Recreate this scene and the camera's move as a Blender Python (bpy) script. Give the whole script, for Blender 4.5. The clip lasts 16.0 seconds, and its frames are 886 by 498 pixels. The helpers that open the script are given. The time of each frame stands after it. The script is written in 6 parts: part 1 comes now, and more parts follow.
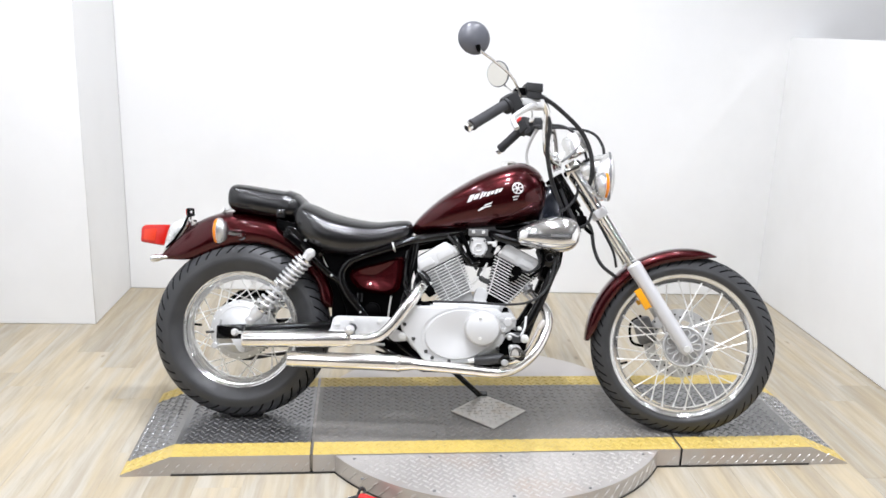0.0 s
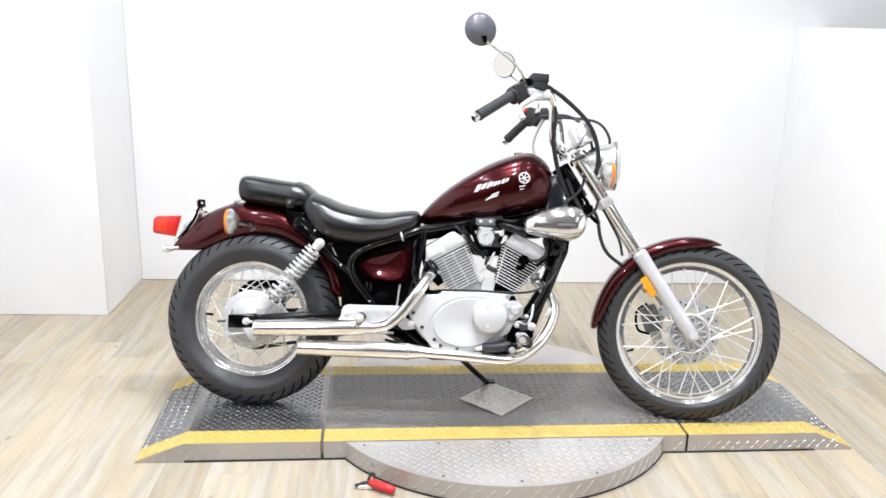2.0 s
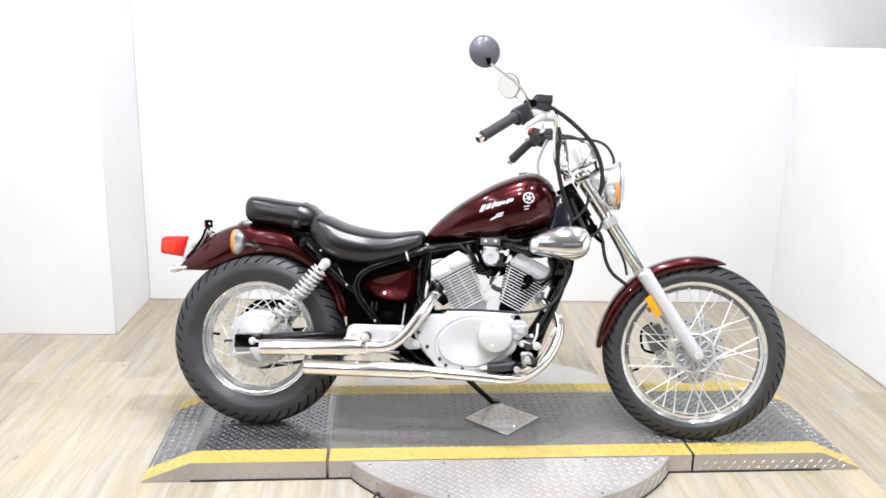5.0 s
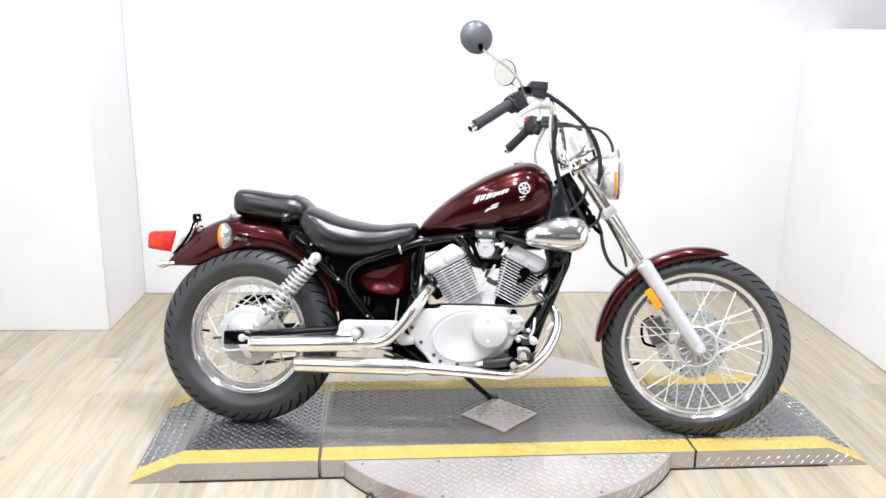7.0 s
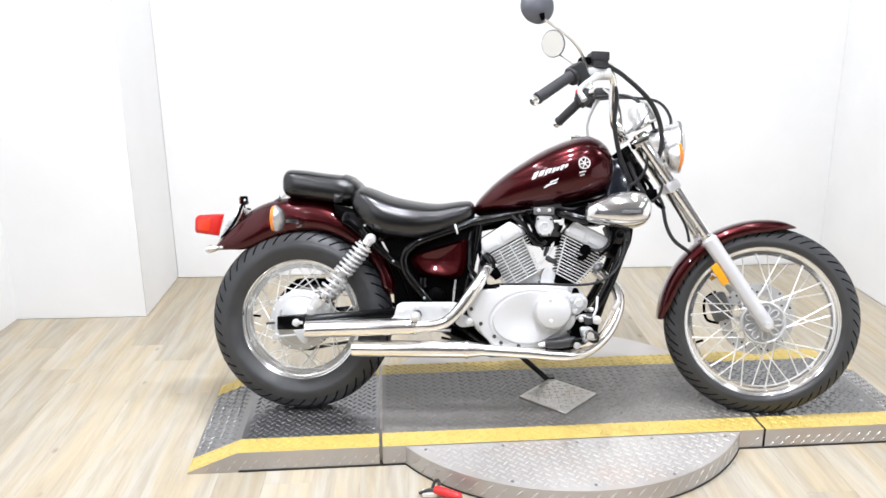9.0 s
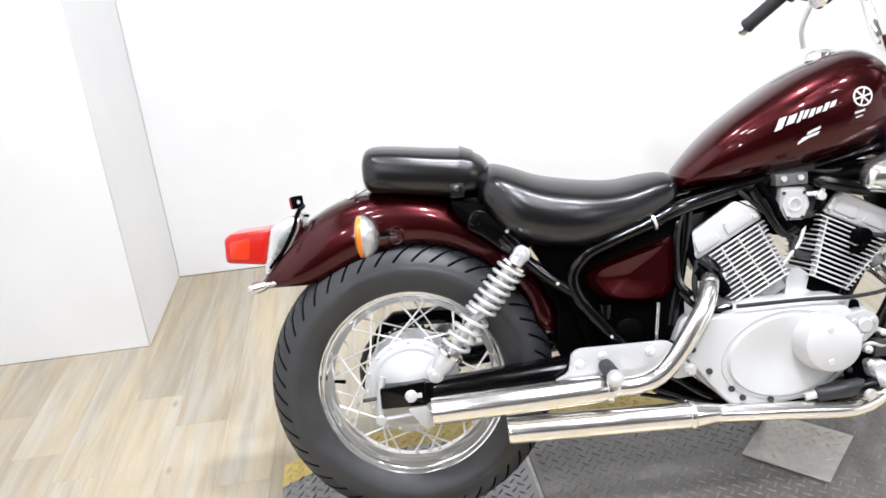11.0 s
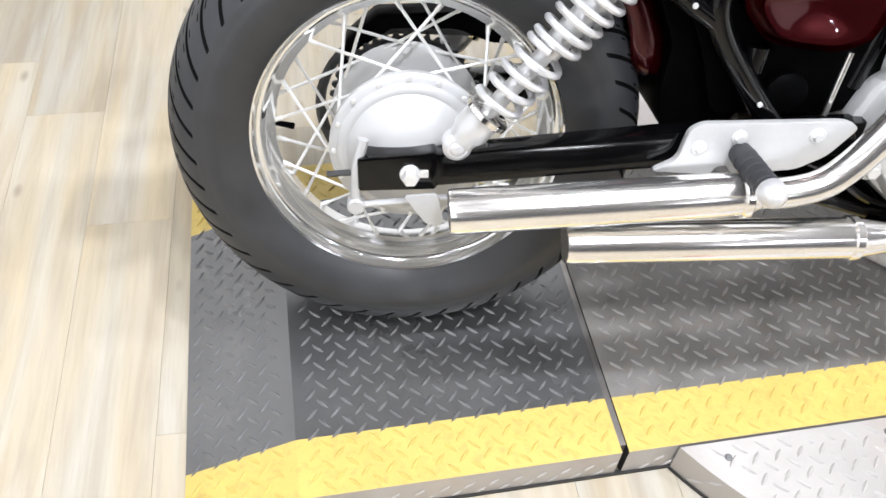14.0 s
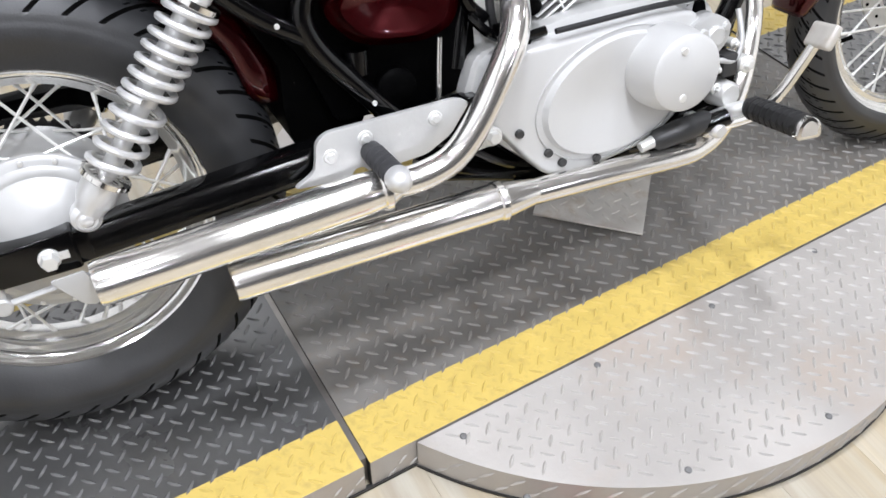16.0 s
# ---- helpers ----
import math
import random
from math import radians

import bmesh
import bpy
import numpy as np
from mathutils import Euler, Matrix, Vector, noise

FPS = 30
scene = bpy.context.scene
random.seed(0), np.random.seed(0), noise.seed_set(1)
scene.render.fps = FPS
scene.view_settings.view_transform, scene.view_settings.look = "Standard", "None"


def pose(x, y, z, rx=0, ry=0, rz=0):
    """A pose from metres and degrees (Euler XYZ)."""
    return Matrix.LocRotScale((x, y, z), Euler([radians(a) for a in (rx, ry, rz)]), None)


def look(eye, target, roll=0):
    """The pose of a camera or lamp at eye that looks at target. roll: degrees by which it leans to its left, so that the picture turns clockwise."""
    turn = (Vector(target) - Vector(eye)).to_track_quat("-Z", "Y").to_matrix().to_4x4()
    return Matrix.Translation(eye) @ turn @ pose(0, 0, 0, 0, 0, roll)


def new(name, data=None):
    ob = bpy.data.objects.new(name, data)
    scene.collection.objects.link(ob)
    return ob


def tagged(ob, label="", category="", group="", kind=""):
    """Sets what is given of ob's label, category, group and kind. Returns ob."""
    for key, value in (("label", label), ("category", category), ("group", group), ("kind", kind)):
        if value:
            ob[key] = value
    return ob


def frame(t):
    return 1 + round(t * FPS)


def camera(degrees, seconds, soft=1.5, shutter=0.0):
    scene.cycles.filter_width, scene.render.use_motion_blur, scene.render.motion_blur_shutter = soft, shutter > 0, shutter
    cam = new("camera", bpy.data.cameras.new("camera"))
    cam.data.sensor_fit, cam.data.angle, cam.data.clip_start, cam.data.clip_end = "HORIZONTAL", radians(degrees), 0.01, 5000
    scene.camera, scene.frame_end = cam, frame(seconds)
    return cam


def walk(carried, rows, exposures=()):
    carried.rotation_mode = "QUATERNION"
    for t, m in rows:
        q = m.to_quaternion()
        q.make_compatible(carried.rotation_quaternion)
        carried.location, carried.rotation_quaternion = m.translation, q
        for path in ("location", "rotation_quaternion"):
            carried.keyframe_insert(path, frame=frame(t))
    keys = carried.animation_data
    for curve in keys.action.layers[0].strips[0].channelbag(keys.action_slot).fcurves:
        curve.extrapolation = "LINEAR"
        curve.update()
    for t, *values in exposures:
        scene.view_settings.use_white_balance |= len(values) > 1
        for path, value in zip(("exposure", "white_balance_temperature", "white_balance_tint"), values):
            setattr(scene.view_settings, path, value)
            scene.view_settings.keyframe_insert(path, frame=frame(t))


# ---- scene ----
cam = camera(55.4, 16.0, soft=1.6)
PATH = [
    (0, (-0.194, -0.135, 1.402), (-0.048, 1.792, 0.886), 2),
    (0.5, (-0.197, -0.134, 1.404), (-0.059, 1.791, 0.88), 2),
    (1, (-0.194, -0.132, 1.405), (-0.052, 1.79, 0.873), 1.8),
    (1.5, (-0.201, -0.148, 1.408), (-0.062, 1.774, 0.874), 1.6),
    (2, (-0.198, -0.171, 1.4), (-0.069, 1.752, 0.867), 1.6),
    (2.5, (-0.183, -0.173, 1.406), (-0.007, 1.748, 0.876), 1),
    (3, (-0.191, -0.183, 1.411), (-0.024, 1.745, 0.907), 1.7),
    (3.5, (-0.192, -0.187, 1.404), (-0.052, 1.748, 0.921), 1.8),
    (4, (-0.196, -0.198, 1.411), (-0.071, 1.739, 0.928), 1.7),
    (6.5, (-0.149, -0.13, 1.405), (-0.057, 1.801, 0.891), 0.9),
    (7, (-0.136, -0.106, 1.406), (-0.046, 1.823, 0.886), 0.7),
    (7.5, (-0.172, -0.096, 1.405), (-0.084, 1.831, 0.878), 0.5),
    (8, (-0.202, -0.099, 1.403), (-0.101, 1.83, 0.886), 0.3),
    (8.5, (-0.22, -0.085, 1.395), (-0.114, 1.837, 0.853), 0.9),
    (9, (-0.311, -0.017, 1.391), (-0.227, 1.898, 0.818), -0.5),
    (9.5, (-0.417, 0.145, 1.355), (-0.337, 2.056, 0.769), -1.4),
    (10, (-0.502, 0.483, 1.365), (-0.673, 2.373, 0.735), -5.1),
    (10.2, (-0.544, 0.607, 1.349), (-0.641, 2.489, 0.68), -5.9),
    (12.3, (-0.785, 1.747, 1.305), (-0.55, 3.477, 0.329), -3.7),
    (12.5, (-0.749, 1.812, 1.277), (-0.573, 3.52, 0.251), -4),
    (13, (-0.742, 1.852, 1.21), (-0.577, 3.393, -0.055), -2.4),
    (13.5, (-0.751, 1.844, 1.146), (-0.558, 3.224, -0.288), 0.2),
    (14, (-0.765, 1.836, 1.108), (-0.523, 3.089, -0.432), 3.6),
    (14.5, (-0.762, 1.823, 1.086), (-0.471, 3.06, -0.459), 4.9),
    (15, (-0.727, 1.811, 1.09), (-0.33, 3.07, -0.413), 4.8),
    (15.5, (-0.675, 1.785, 1.09), (-0.163, 3.024, -0.394), 3.8),
    (16, (-0.61, 1.747, 1.094), (0.079, 2.955, -0.343), 0.9),
]
walk(cam, [(t, look(eye, target, roll)) for t, eye, target, roll in PATH], [(0.0, 0.16), (1.5, 0.28), (8.5, 0.34), (10.0, 0.28), (12.5, 0.29), (13.2, 0.40), (14.5, 0.30), (15.5, 0.14), (16.0, 0.02)])

# ---- world and light: a closed white showroom booth lit by round ceiling lamps ----
world = bpy.data.worlds.new("world")
scene.world = world
world.use_nodes = True
world.node_tree.nodes["Background"].inputs[0].default_value = (0.9, 0.95, 1.0, 1)
world.node_tree.nodes["Background"].inputs[1].default_value = 0.05
CEIL = 3.4
LAMPS = [(-1.5, -0.2, 10), (-0.2, -0.2, 33), (0.8, -0.2, 8), (-1.5, 1.1, 11), (-0.2, 1.1, 43), (0.8, 1.1, 15), (-1.5, 2.4, 18), (-0.2, 2.4, 43), (0.8, 2.4, 27),
         (-2.6, -2.0, 32), (2.4, -2.0, 32), (-2.6, -4.6, 32), (2.4, -4.6, 32), (3.4, 1.8, 20)]      # x, y, watts; this row: unseen lamps added as fill in hall and bay
for lx, ly, watts in LAMPS:
    ld = bpy.data.lights.new("ceiling_lamp_light", "AREA")
    ld.shape, ld.size, ld.energy, ld.color = "DISK", 0.19, watts, (0.955, 0.985, 1.075)
    lo = new("ceiling_lamp_light", ld)
    lo.matrix_world = look((lx, ly, CEIL - 0.06), (lx, ly, 0))

# ---- materials ----


def material(name, color, rough=0.5, metal=0.0, noise=0.0, scale=20.0, bump=0.0, bump_scale=200.0, coat=0.0, tint=None, rough_var=0.0, stain=None, stain_scale=2.5, stain_amount=0.6):
    m = bpy.data.materials.new(name)
    m.use_nodes = True
    nt = m.node_tree
    b = nt.nodes["Principled BSDF"]
    b.inputs["Base Color"].default_value = (*color, 1)
    b.inputs["Roughness"].default_value = rough
    b.inputs["Metallic"].default_value = metal
    b.inputs["Coat Weight"].default_value = coat
    b.inputs["Coat Roughness"].default_value = 0.03
    tc = nt.nodes.new("ShaderNodeTexCoord")
    if noise or rough_var:
        n = nt.nodes.new("ShaderNodeTexNoise")
        n.inputs["Scale"].default_value, n.inputs["Detail"].default_value = scale, 6
        nt.links.new(tc.outputs["Object"], n.inputs["Vector"])
        if noise:
            mx = nt.nodes.new("ShaderNodeMix")
            mx.data_type = "RGBA"
            mx.inputs["A"].default_value = (*[c * (1 - noise) for c in color], 1)
            mx.inputs["B"].default_value = (*(tint or [min(1, c * (1 + noise)) for c in color]), 1)
            nt.links.new(n.outputs["Fac"], mx.inputs["Factor"])
            nt.links.new(mx.outputs["Result"], b.inputs["Base Color"])
        if rough_var:
            mr = nt.nodes.new("ShaderNodeMapRange")
            mr.inputs["From Min"].default_value, mr.inputs["From Max"].default_value = 0.3, 0.7
            mr.inputs["To Min"].default_value, mr.inputs["To Max"].default_value = rough - rough_var, rough + rough_var
            nt.links.new(n.outputs["Fac"], mr.inputs["Value"])
            nt.links.new(mr.outputs["Result"], b.inputs["Roughness"])
    if stain:
        ns = nt.nodes.new("ShaderNodeTexNoise")
        ns.inputs["Scale"].default_value, ns.inputs["Detail"].default_value = stain_scale, 7
        ns.inputs["Roughness"].default_value = 0.62
        nt.links.new(tc.outputs["Object"], ns.inputs["Vector"])
        ms = nt.nodes.new("ShaderNodeMapRange")
        ms.inputs["From Min"].default_value, ms.inputs["From Max"].default_value = 0.50, 0.70
        ms.inputs["To Max"].default_value = stain_amount
        nt.links.new(ns.outputs["Fac"], ms.inputs["Value"])
        mk = nt.nodes.new("ShaderNodeMix")
        mk.data_type = "RGBA"
        mk.inputs["B"].default_value = (*stain, 1)
        nt.links.new(ms.outputs["Result"], mk.inputs["Factor"])
        if noise:
            nt.links.new(mx.outputs["Result"], mk.inputs["A"])
        else:
            mk.inputs["A"].default_value = (*color, 1)
        nt.links.new(mk.outputs["Result"], b.inputs["Base Color"])
    if bump:
        n2 = nt.nodes.new("ShaderNodeTexNoise")
        n2.inputs["Scale"].default_value, n2.inputs["Detail"].default_value = bump_scale, 4
        nt.links.new(tc.outputs["Object"], n2.inputs["Vector"])
        bp = nt.nodes.new("ShaderNodeBump")
        bp.inputs["Strength"].default_value, bp.inputs["Distance"].default_value = bump, 0.002
        nt.links.new(n2.outputs["Fac"], bp.inputs["Height"])
        nt.links.new(bp.outputs["Normal"], b.inputs["Normal"])
    return m


def dim(m, level):
    """Weaken a material's surface gloss."""
    m.node_tree.nodes["Principled BSDF"].inputs["Specular IOR Level"].default_value = level
    return m


def plank_material():
    """Limed oak vinyl: warm and grey streaks along the plank, faint grain, a few dark knots."""
    m = bpy.data.materials.new("oak_vinyl")
    m.use_nodes = True
    nt = m.node_tree
    b = nt.nodes["Principled BSDF"]
    tc, oi = nt.nodes.new("ShaderNodeTexCoord"), nt.nodes.new("ShaderNodeObjectInfo")
    cx = nt.nodes.new("ShaderNodeCombineXYZ")
    for i, k in enumerate((37.0, 53.0, 19.0)):
        mu = nt.nodes.new("ShaderNodeMath")
        mu.operation = "MULTIPLY"
        mu.inputs[1].default_value = k
        nt.links.new(oi.outputs["Random"], mu.inputs[0])
        nt.links.new(mu.outputs[0], cx.inputs[i])

    def grain(sx, sy, detail, rough=0.55, warp=0.0):
        add = nt.nodes.new("ShaderNodeVectorMath")
        add.operation = "MULTIPLY_ADD"
        add.inputs[1].default_value = (sx, sy, 1.0)
        nt.links.new(tc.outputs["Object"], add.inputs[0])
        nt.links.new(cx.outputs[0], add.inputs[2])
        n = nt.nodes.new("ShaderNodeTexNoise")
        n.inputs["Scale"].default_value, n.inputs["Detail"].default_value = 1.0, detail
        n.inputs["Roughness"].default_value, n.inputs["Distortion"].default_value = rough, warp
        nt.links.new(add.outputs[0], n.inputs["Vector"])
        return n

    def ranged(src, lo, hi, a, b2):
        mr = nt.nodes.new("ShaderNodeMapRange")
        mr.inputs["From Min"].default_value, mr.inputs["From Max"].default_value = lo, hi
        mr.inputs["To Min"].default_value, mr.inputs["To Max"].default_value = a, b2
        nt.links.new(src, mr.inputs["Value"])
        return mr.outputs["Result"]

    def mixed(fac, a, b2):
        mx = nt.nodes.new("ShaderNodeMix")
        mx.data_type = "RGBA"
        nt.links.new(fac, mx.inputs["Factor"])
        for key, v in (("A", a), ("B", b2)):
            if isinstance(v, tuple):
                mx.inputs[key].default_value = (*v, 1)
            else:
                nt.links.new(v, mx.inputs[key])
        return mx.outputs["Result"]

    broad, streak, fine = grain(15.0, 1.7, 4, 0.5, 0.6), grain(34.0, 2.6, 6, 0.6, 0.4), grain(190.0, 9.0, 4)
    col = mixed(ranged(broad.outputs["Fac"], 0.36, 0.64, 0, 1), (0.455, 0.382, 0.262), (0.450, 0.418, 0.350))
    col = mixed(ranged(streak.outputs["Fac"], 0.40, 0.68, 0, 0.60), col, (0.310, 0.258, 0.188))
    col = mixed(ranged(fine.outputs["Fac"], 0.50, 0.75, 0, 0.30), col, (0.32, 0.28, 0.22))
    # knots
    add = nt.nodes.new("ShaderNodeVectorMath")
    add.operation = "MULTIPLY_ADD"
    add.inputs[1].default_value = (9.0, 4.2, 0.0)
    nt.links.new(tc.outputs["Object"], add.inputs[0])
    nt.links.new(cx.outputs[0], add.inputs[2])
    vo = nt.nodes.new("ShaderNodeTexVoronoi")
    vo.inputs["Scale"].default_value = 1.0
    nt.links.new(add.outputs[0], vo.inputs["Vector"])
    col = mixed(ranged(vo.outputs["Distance"], 0.035, 0.10, 0.60, 0.0), col, (0.19, 0.150, 0.11))
    hsv = nt.nodes.new("ShaderNodeHueSaturation")
    nt.links.new(col, hsv.inputs["Color"])
    nt.links.new(ranged(oi.outputs["Random"], 0, 1, 0.86, 1.10), hsv.inputs["Value"])
    nt.links.new(hsv.outputs["Color"], b.inputs["Base Color"])
    nt.links.new(ranged(streak.outputs["Fac"], 0.3, 0.7, 0.40, 0.52), b.inputs["Roughness"])
    bp = nt.nodes.new("ShaderNodeBump")
    bp.inputs["Strength"].default_value, bp.inputs["Distance"].default_value = 0.10, 0.0015
    nt.links.new(fine.outputs["Fac"], bp.inputs["Height"])
    nt.links.new(bp.outputs["Normal"], b.inputs["Normal"])
    return m


def lens_material(name, color, rough=0.12):
    m = material(name, color, rough, 0.0, coat=0.6, noise=0.12, scale=300, bump=0.25, bump_scale=420)
    b = m.node_tree.nodes["Principled BSDF"]
    b.inputs["Transmission Weight"].default_value = 0.25
    return m


WALL = material("white_wall_paint", (0.80, 0.80, 0.79), 0.6, noise=0.04, scale=1.5, bump=0.06, bump_scale=120, stain=(0.74, 0.74, 0.725), stain_scale=0.8, stain_amount=0.7)
# ceiling and hall are unseen; their tones are set for reflections and fill
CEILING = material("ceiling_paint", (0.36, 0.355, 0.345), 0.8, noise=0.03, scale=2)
PLANK = plank_material()
HALLWALL = material("grey_hall_wall", (0.085, 0.085, 0.085), 0.7, noise=0.15, scale=1.2)
UNSEENFLOOR = material("unseen_tan_floor", (0.36, 0.30, 0.235), 0.6, noise=0.2, scale=2.0)
SUBFLOOR = material("plank_joint", (0.38, 0.32, 0.24), 0.8, noise=0.2)
DECK = material("dark_coated_plate", (0.138, 0.131, 0.121), 0.44, 0.0, noise=0.45, scale=14, tint=(0.190, 0.178, 0.162), stain=(0.150, 0.118, 0.086), stain_scale=55.0, bump=0.25, bump_scale=260, rough_var=0.12)
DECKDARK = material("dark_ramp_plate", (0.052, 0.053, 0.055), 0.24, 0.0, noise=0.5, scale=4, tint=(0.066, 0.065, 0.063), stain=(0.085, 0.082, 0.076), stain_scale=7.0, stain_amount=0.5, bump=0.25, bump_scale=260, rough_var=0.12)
# bars lighter than their plates: the glints they catch are in the colour
DUSTY = material("dusty_highlit_bar", (0.210, 0.199, 0.184), 0.34, 0.0, noise=0.4, scale=40, stain=(0.17, 0.14, 0.11), stain_scale=60, stain_amount=0.5)
TREAD = material("highlit_tread_bar", (0.150, 0.150, 0.151), 0.24, 0.2, noise=0.3, scale=30)
YELLOW = material("yellow_safety_paint", (0.542, 0.402, 0.108), 0.36, noise=0.15, scale=14, stain=(0.30, 0.215, 0.070), stain_scale=60, stain_amount=0.5, bump=0.2, bump_scale=150)
YTREAD = material("yellow_tread_bar", (0.562, 0.422, 0.116), 0.32, noise=0.2, scale=30)
# warm patches in the colour carry dirt and warm reflections alike
ALU = material("bare_tread_plate", (0.470, 0.445, 0.420), 0.38, 0.4, noise=0.25, scale=4, stain=(0.46, 0.37, 0.30), stain_scale=3.4, stain_amount=0.85, bump=0.2, bump_scale=150, rough_var=0.1)
ALUBAR = material("bare_tread_bar", (0.53, 0.51, 0.485), 0.32, 0.45, noise=0.15, scale=30)
STEELPLATE = material("worn_steel_plate", (0.58, 0.555, 0.515), 0.42, 0.4, stain=(0.40, 0.31, 0.22), stain_scale=22, noise=0.3, scale=25, rough_var=0.12)
SEAM = material("dull_seam_metal", (0.30, 0.28, 0.26), 0.32, 0.8, noise=0.4, scale=30)
# near-black for the shaded gaps at seams, ramp tips and floor edge
GAP = material("gap_shade_black", (0.022, 0.021, 0.019), 0.7, noise=0.2)
PAINT = material("burgundy_metallic", (0.049, 0.0008, 0.0024), 0.24, 0.78, noise=0.25, scale=900, coat=0.65)
PAINT.node_tree.nodes["Principled BSDF"].inputs["Coat IOR"].default_value = 1.45
VINYL = material("black_vinyl", (0.0026, 0.0026, 0.0031), 0.26, noise=0.25, scale=60, bump=0.015, bump_scale=900)
BLACK = material("black_gloss_paint", (0.0015, 0.0015, 0.0017), 0.12, noise=0.2, scale=30)
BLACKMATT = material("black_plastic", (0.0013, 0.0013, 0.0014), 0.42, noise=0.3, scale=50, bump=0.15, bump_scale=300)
CHROME = material("chrome", (0.88, 0.87, 0.85), 0.09, 1.0, rough_var=0.025, scale=25)
PIPE = material("worn_chrome", (0.90, 0.88, 0.85), 0.16, 0.94, rough_var=0.03, scale=18, noise=0.06)
RIM = material("rim_chrome", (0.87, 0.87, 0.86), 0.11, 0.92, rough_var=0.03, scale=30, noise=0.05)
SILVER = material("silver_engine_paint", (0.60, 0.60, 0.595), 0.42, 0.2, noise=0.05, scale=18, bump=0.05, bump_scale=300)
FORKSILVER = material("silver_fork_paint", (0.58, 0.58, 0.59), 0.33, 0.2, noise=0.05, scale=18)
HUBSILVER = material("silver_hub_paint", (0.51, 0.51, 0.505), 0.38, 0.3, noise=0.08, scale=25, bump=0.05, bump_scale=300)
CASTALU = material("cast_aluminium", (0.66, 0.66, 0.65), 0.42, 0.5, noise=0.12, scale=25, bump=0.12, bump_scale=260)
CALIPER = material("grey_caliper_paint", (0.16, 0.16, 0.16), 0.45, 0.3, noise=0.3, scale=40)
DARKCAST = material("dark_cast_metal", (0.05, 0.05, 0.05), 0.5, 0.4, noise=0.35, scale=30)
RUBBER = material("tyre_rubber", (0.030, 0.0305, 0.032), 0.44, noise=0.35, scale=25, bump=0.12, bump_scale=350, rough_var=0.1)
CROWN = material("scrubbed_tread_rubber", (0.027, 0.028, 0.031), 0.46, noise=0.3, scale=30, bump=0.10, bump_scale=350)
# near-black puts the shade inside cut grooves and dots into the colour
GROOVESHADE = material("groove_shade", (0.003, 0.003, 0.003), 0.9)
SPRING = material("silver_coated_spring", (0.68, 0.68, 0.68), 0.28, 0.5, noise=0.05, scale=60)
PLASTIC = material("grey_black_plastic", (0.024, 0.024, 0.025), 0.45, noise=0.25, scale=50, bump=0.1, bump_scale=400)
POLISHED = material("polished_alloy", (0.78, 0.78, 0.77), 0.26, 1.0, noise=0.08, scale=20, rough_var=0.05)
GRIP = material("grip_rubber", (0.038, 0.038, 0.041), 0.6, noise=0.2, scale=60)
STEEL = material("zinc_steel", (0.80, 0.80, 0.78), 0.36, 0.5, noise=0.12, scale=60)
DISC = material("brake_disc_steel", (0.66, 0.66, 0.65), 0.38, 0.5, noise=0.1, scale=40)
REDLENS = lens_material("red_lens", (0.62, 0.012, 0.006), 0.2)
REDGLOW = lens_material("bright_red_lens", (0.85, 0.05, 0.012), 0.2)
AMBER = lens_material("amber_lens", (0.95, 0.26, 0.01))
REFLECT = lens_material("amber_reflector", (0.95, 0.42, 0.02))
CLEAR = lens_material("ribbed_clear_lens", (0.66, 0.66, 0.66), 0.1)
CLEAR.node_tree.nodes["Principled BSDF"].inputs["Metallic"].default_value = 0.9
CLEAR.node_tree.nodes["Bump"].inputs["Strength"].default_value = 0.7
MIRRORBACK = material("dark_mirror_shell", (0.09, 0.092, 0.105), 0.30, noise=0.1)
NECK = material("blue_black_gloss", (0.010, 0.012, 0.018), 0.14, noise=0.2, scale=30, coat=1.0)
# cream tint stands in for the reflection the glass would show
MIRROR = material("mirror_glass", (0.74, 0.72, 0.66), 0.015, 1.0)
DECAL = material("silver_decal", (0.75, 0.75, 0.74), 0.35, 0.3)
REDPLASTIC = material("red_plastic", (0.55, 0.02, 0.02), 0.4, noise=0.1)
BOARD = material("white_board_face", (0.80, 0.81, 0.82), 0.3, noise=0.02, scale=3)
FRAMEGREY = material("dark_grey_frame", (0.07, 0.07, 0.072), 0.45, noise=0.2, scale=30)

for m_, lv in ((VINYL, 0.72), (PLASTIC, 0.25), (PLANK, 0.25), (BLACK, 0.38), (BLACKMATT, 0.02), (RUBBER, 0.55), (GROOVESHADE, 0.1), (CROWN, 0.55), (GRIP, 0.3), (DECK, 0.6), (DECKDARK, 1.0), (TREAD, 1.0), (DUSTY, 0.8), (REDLENS, 0.3)):
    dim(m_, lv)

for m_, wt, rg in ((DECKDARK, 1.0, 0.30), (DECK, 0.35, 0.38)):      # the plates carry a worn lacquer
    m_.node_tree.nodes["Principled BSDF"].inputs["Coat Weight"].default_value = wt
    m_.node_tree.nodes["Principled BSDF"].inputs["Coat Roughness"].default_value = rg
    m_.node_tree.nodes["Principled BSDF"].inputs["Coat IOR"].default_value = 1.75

# ---- mesh helpers ----


def finish(bm, name, mats, parent=None, label="", angle=40):
    me = bpy.data.meshes.new(name)
    bmesh.ops.recalc_face_normals(bm, faces=bm.faces)
    bm.to_mesh(me)
    bm.free()
    for p in me.polygons:
        p.use_smooth = True
    me.set_sharp_from_angle(angle=radians(angle))
    for m in mats if isinstance(mats, (list, tuple)) else [mats]:
        me.materials.append(m)
    ob = new(name, me)
    if parent:
        ob.parent = parent
    if label:
        ob["label"] = label
    return ob


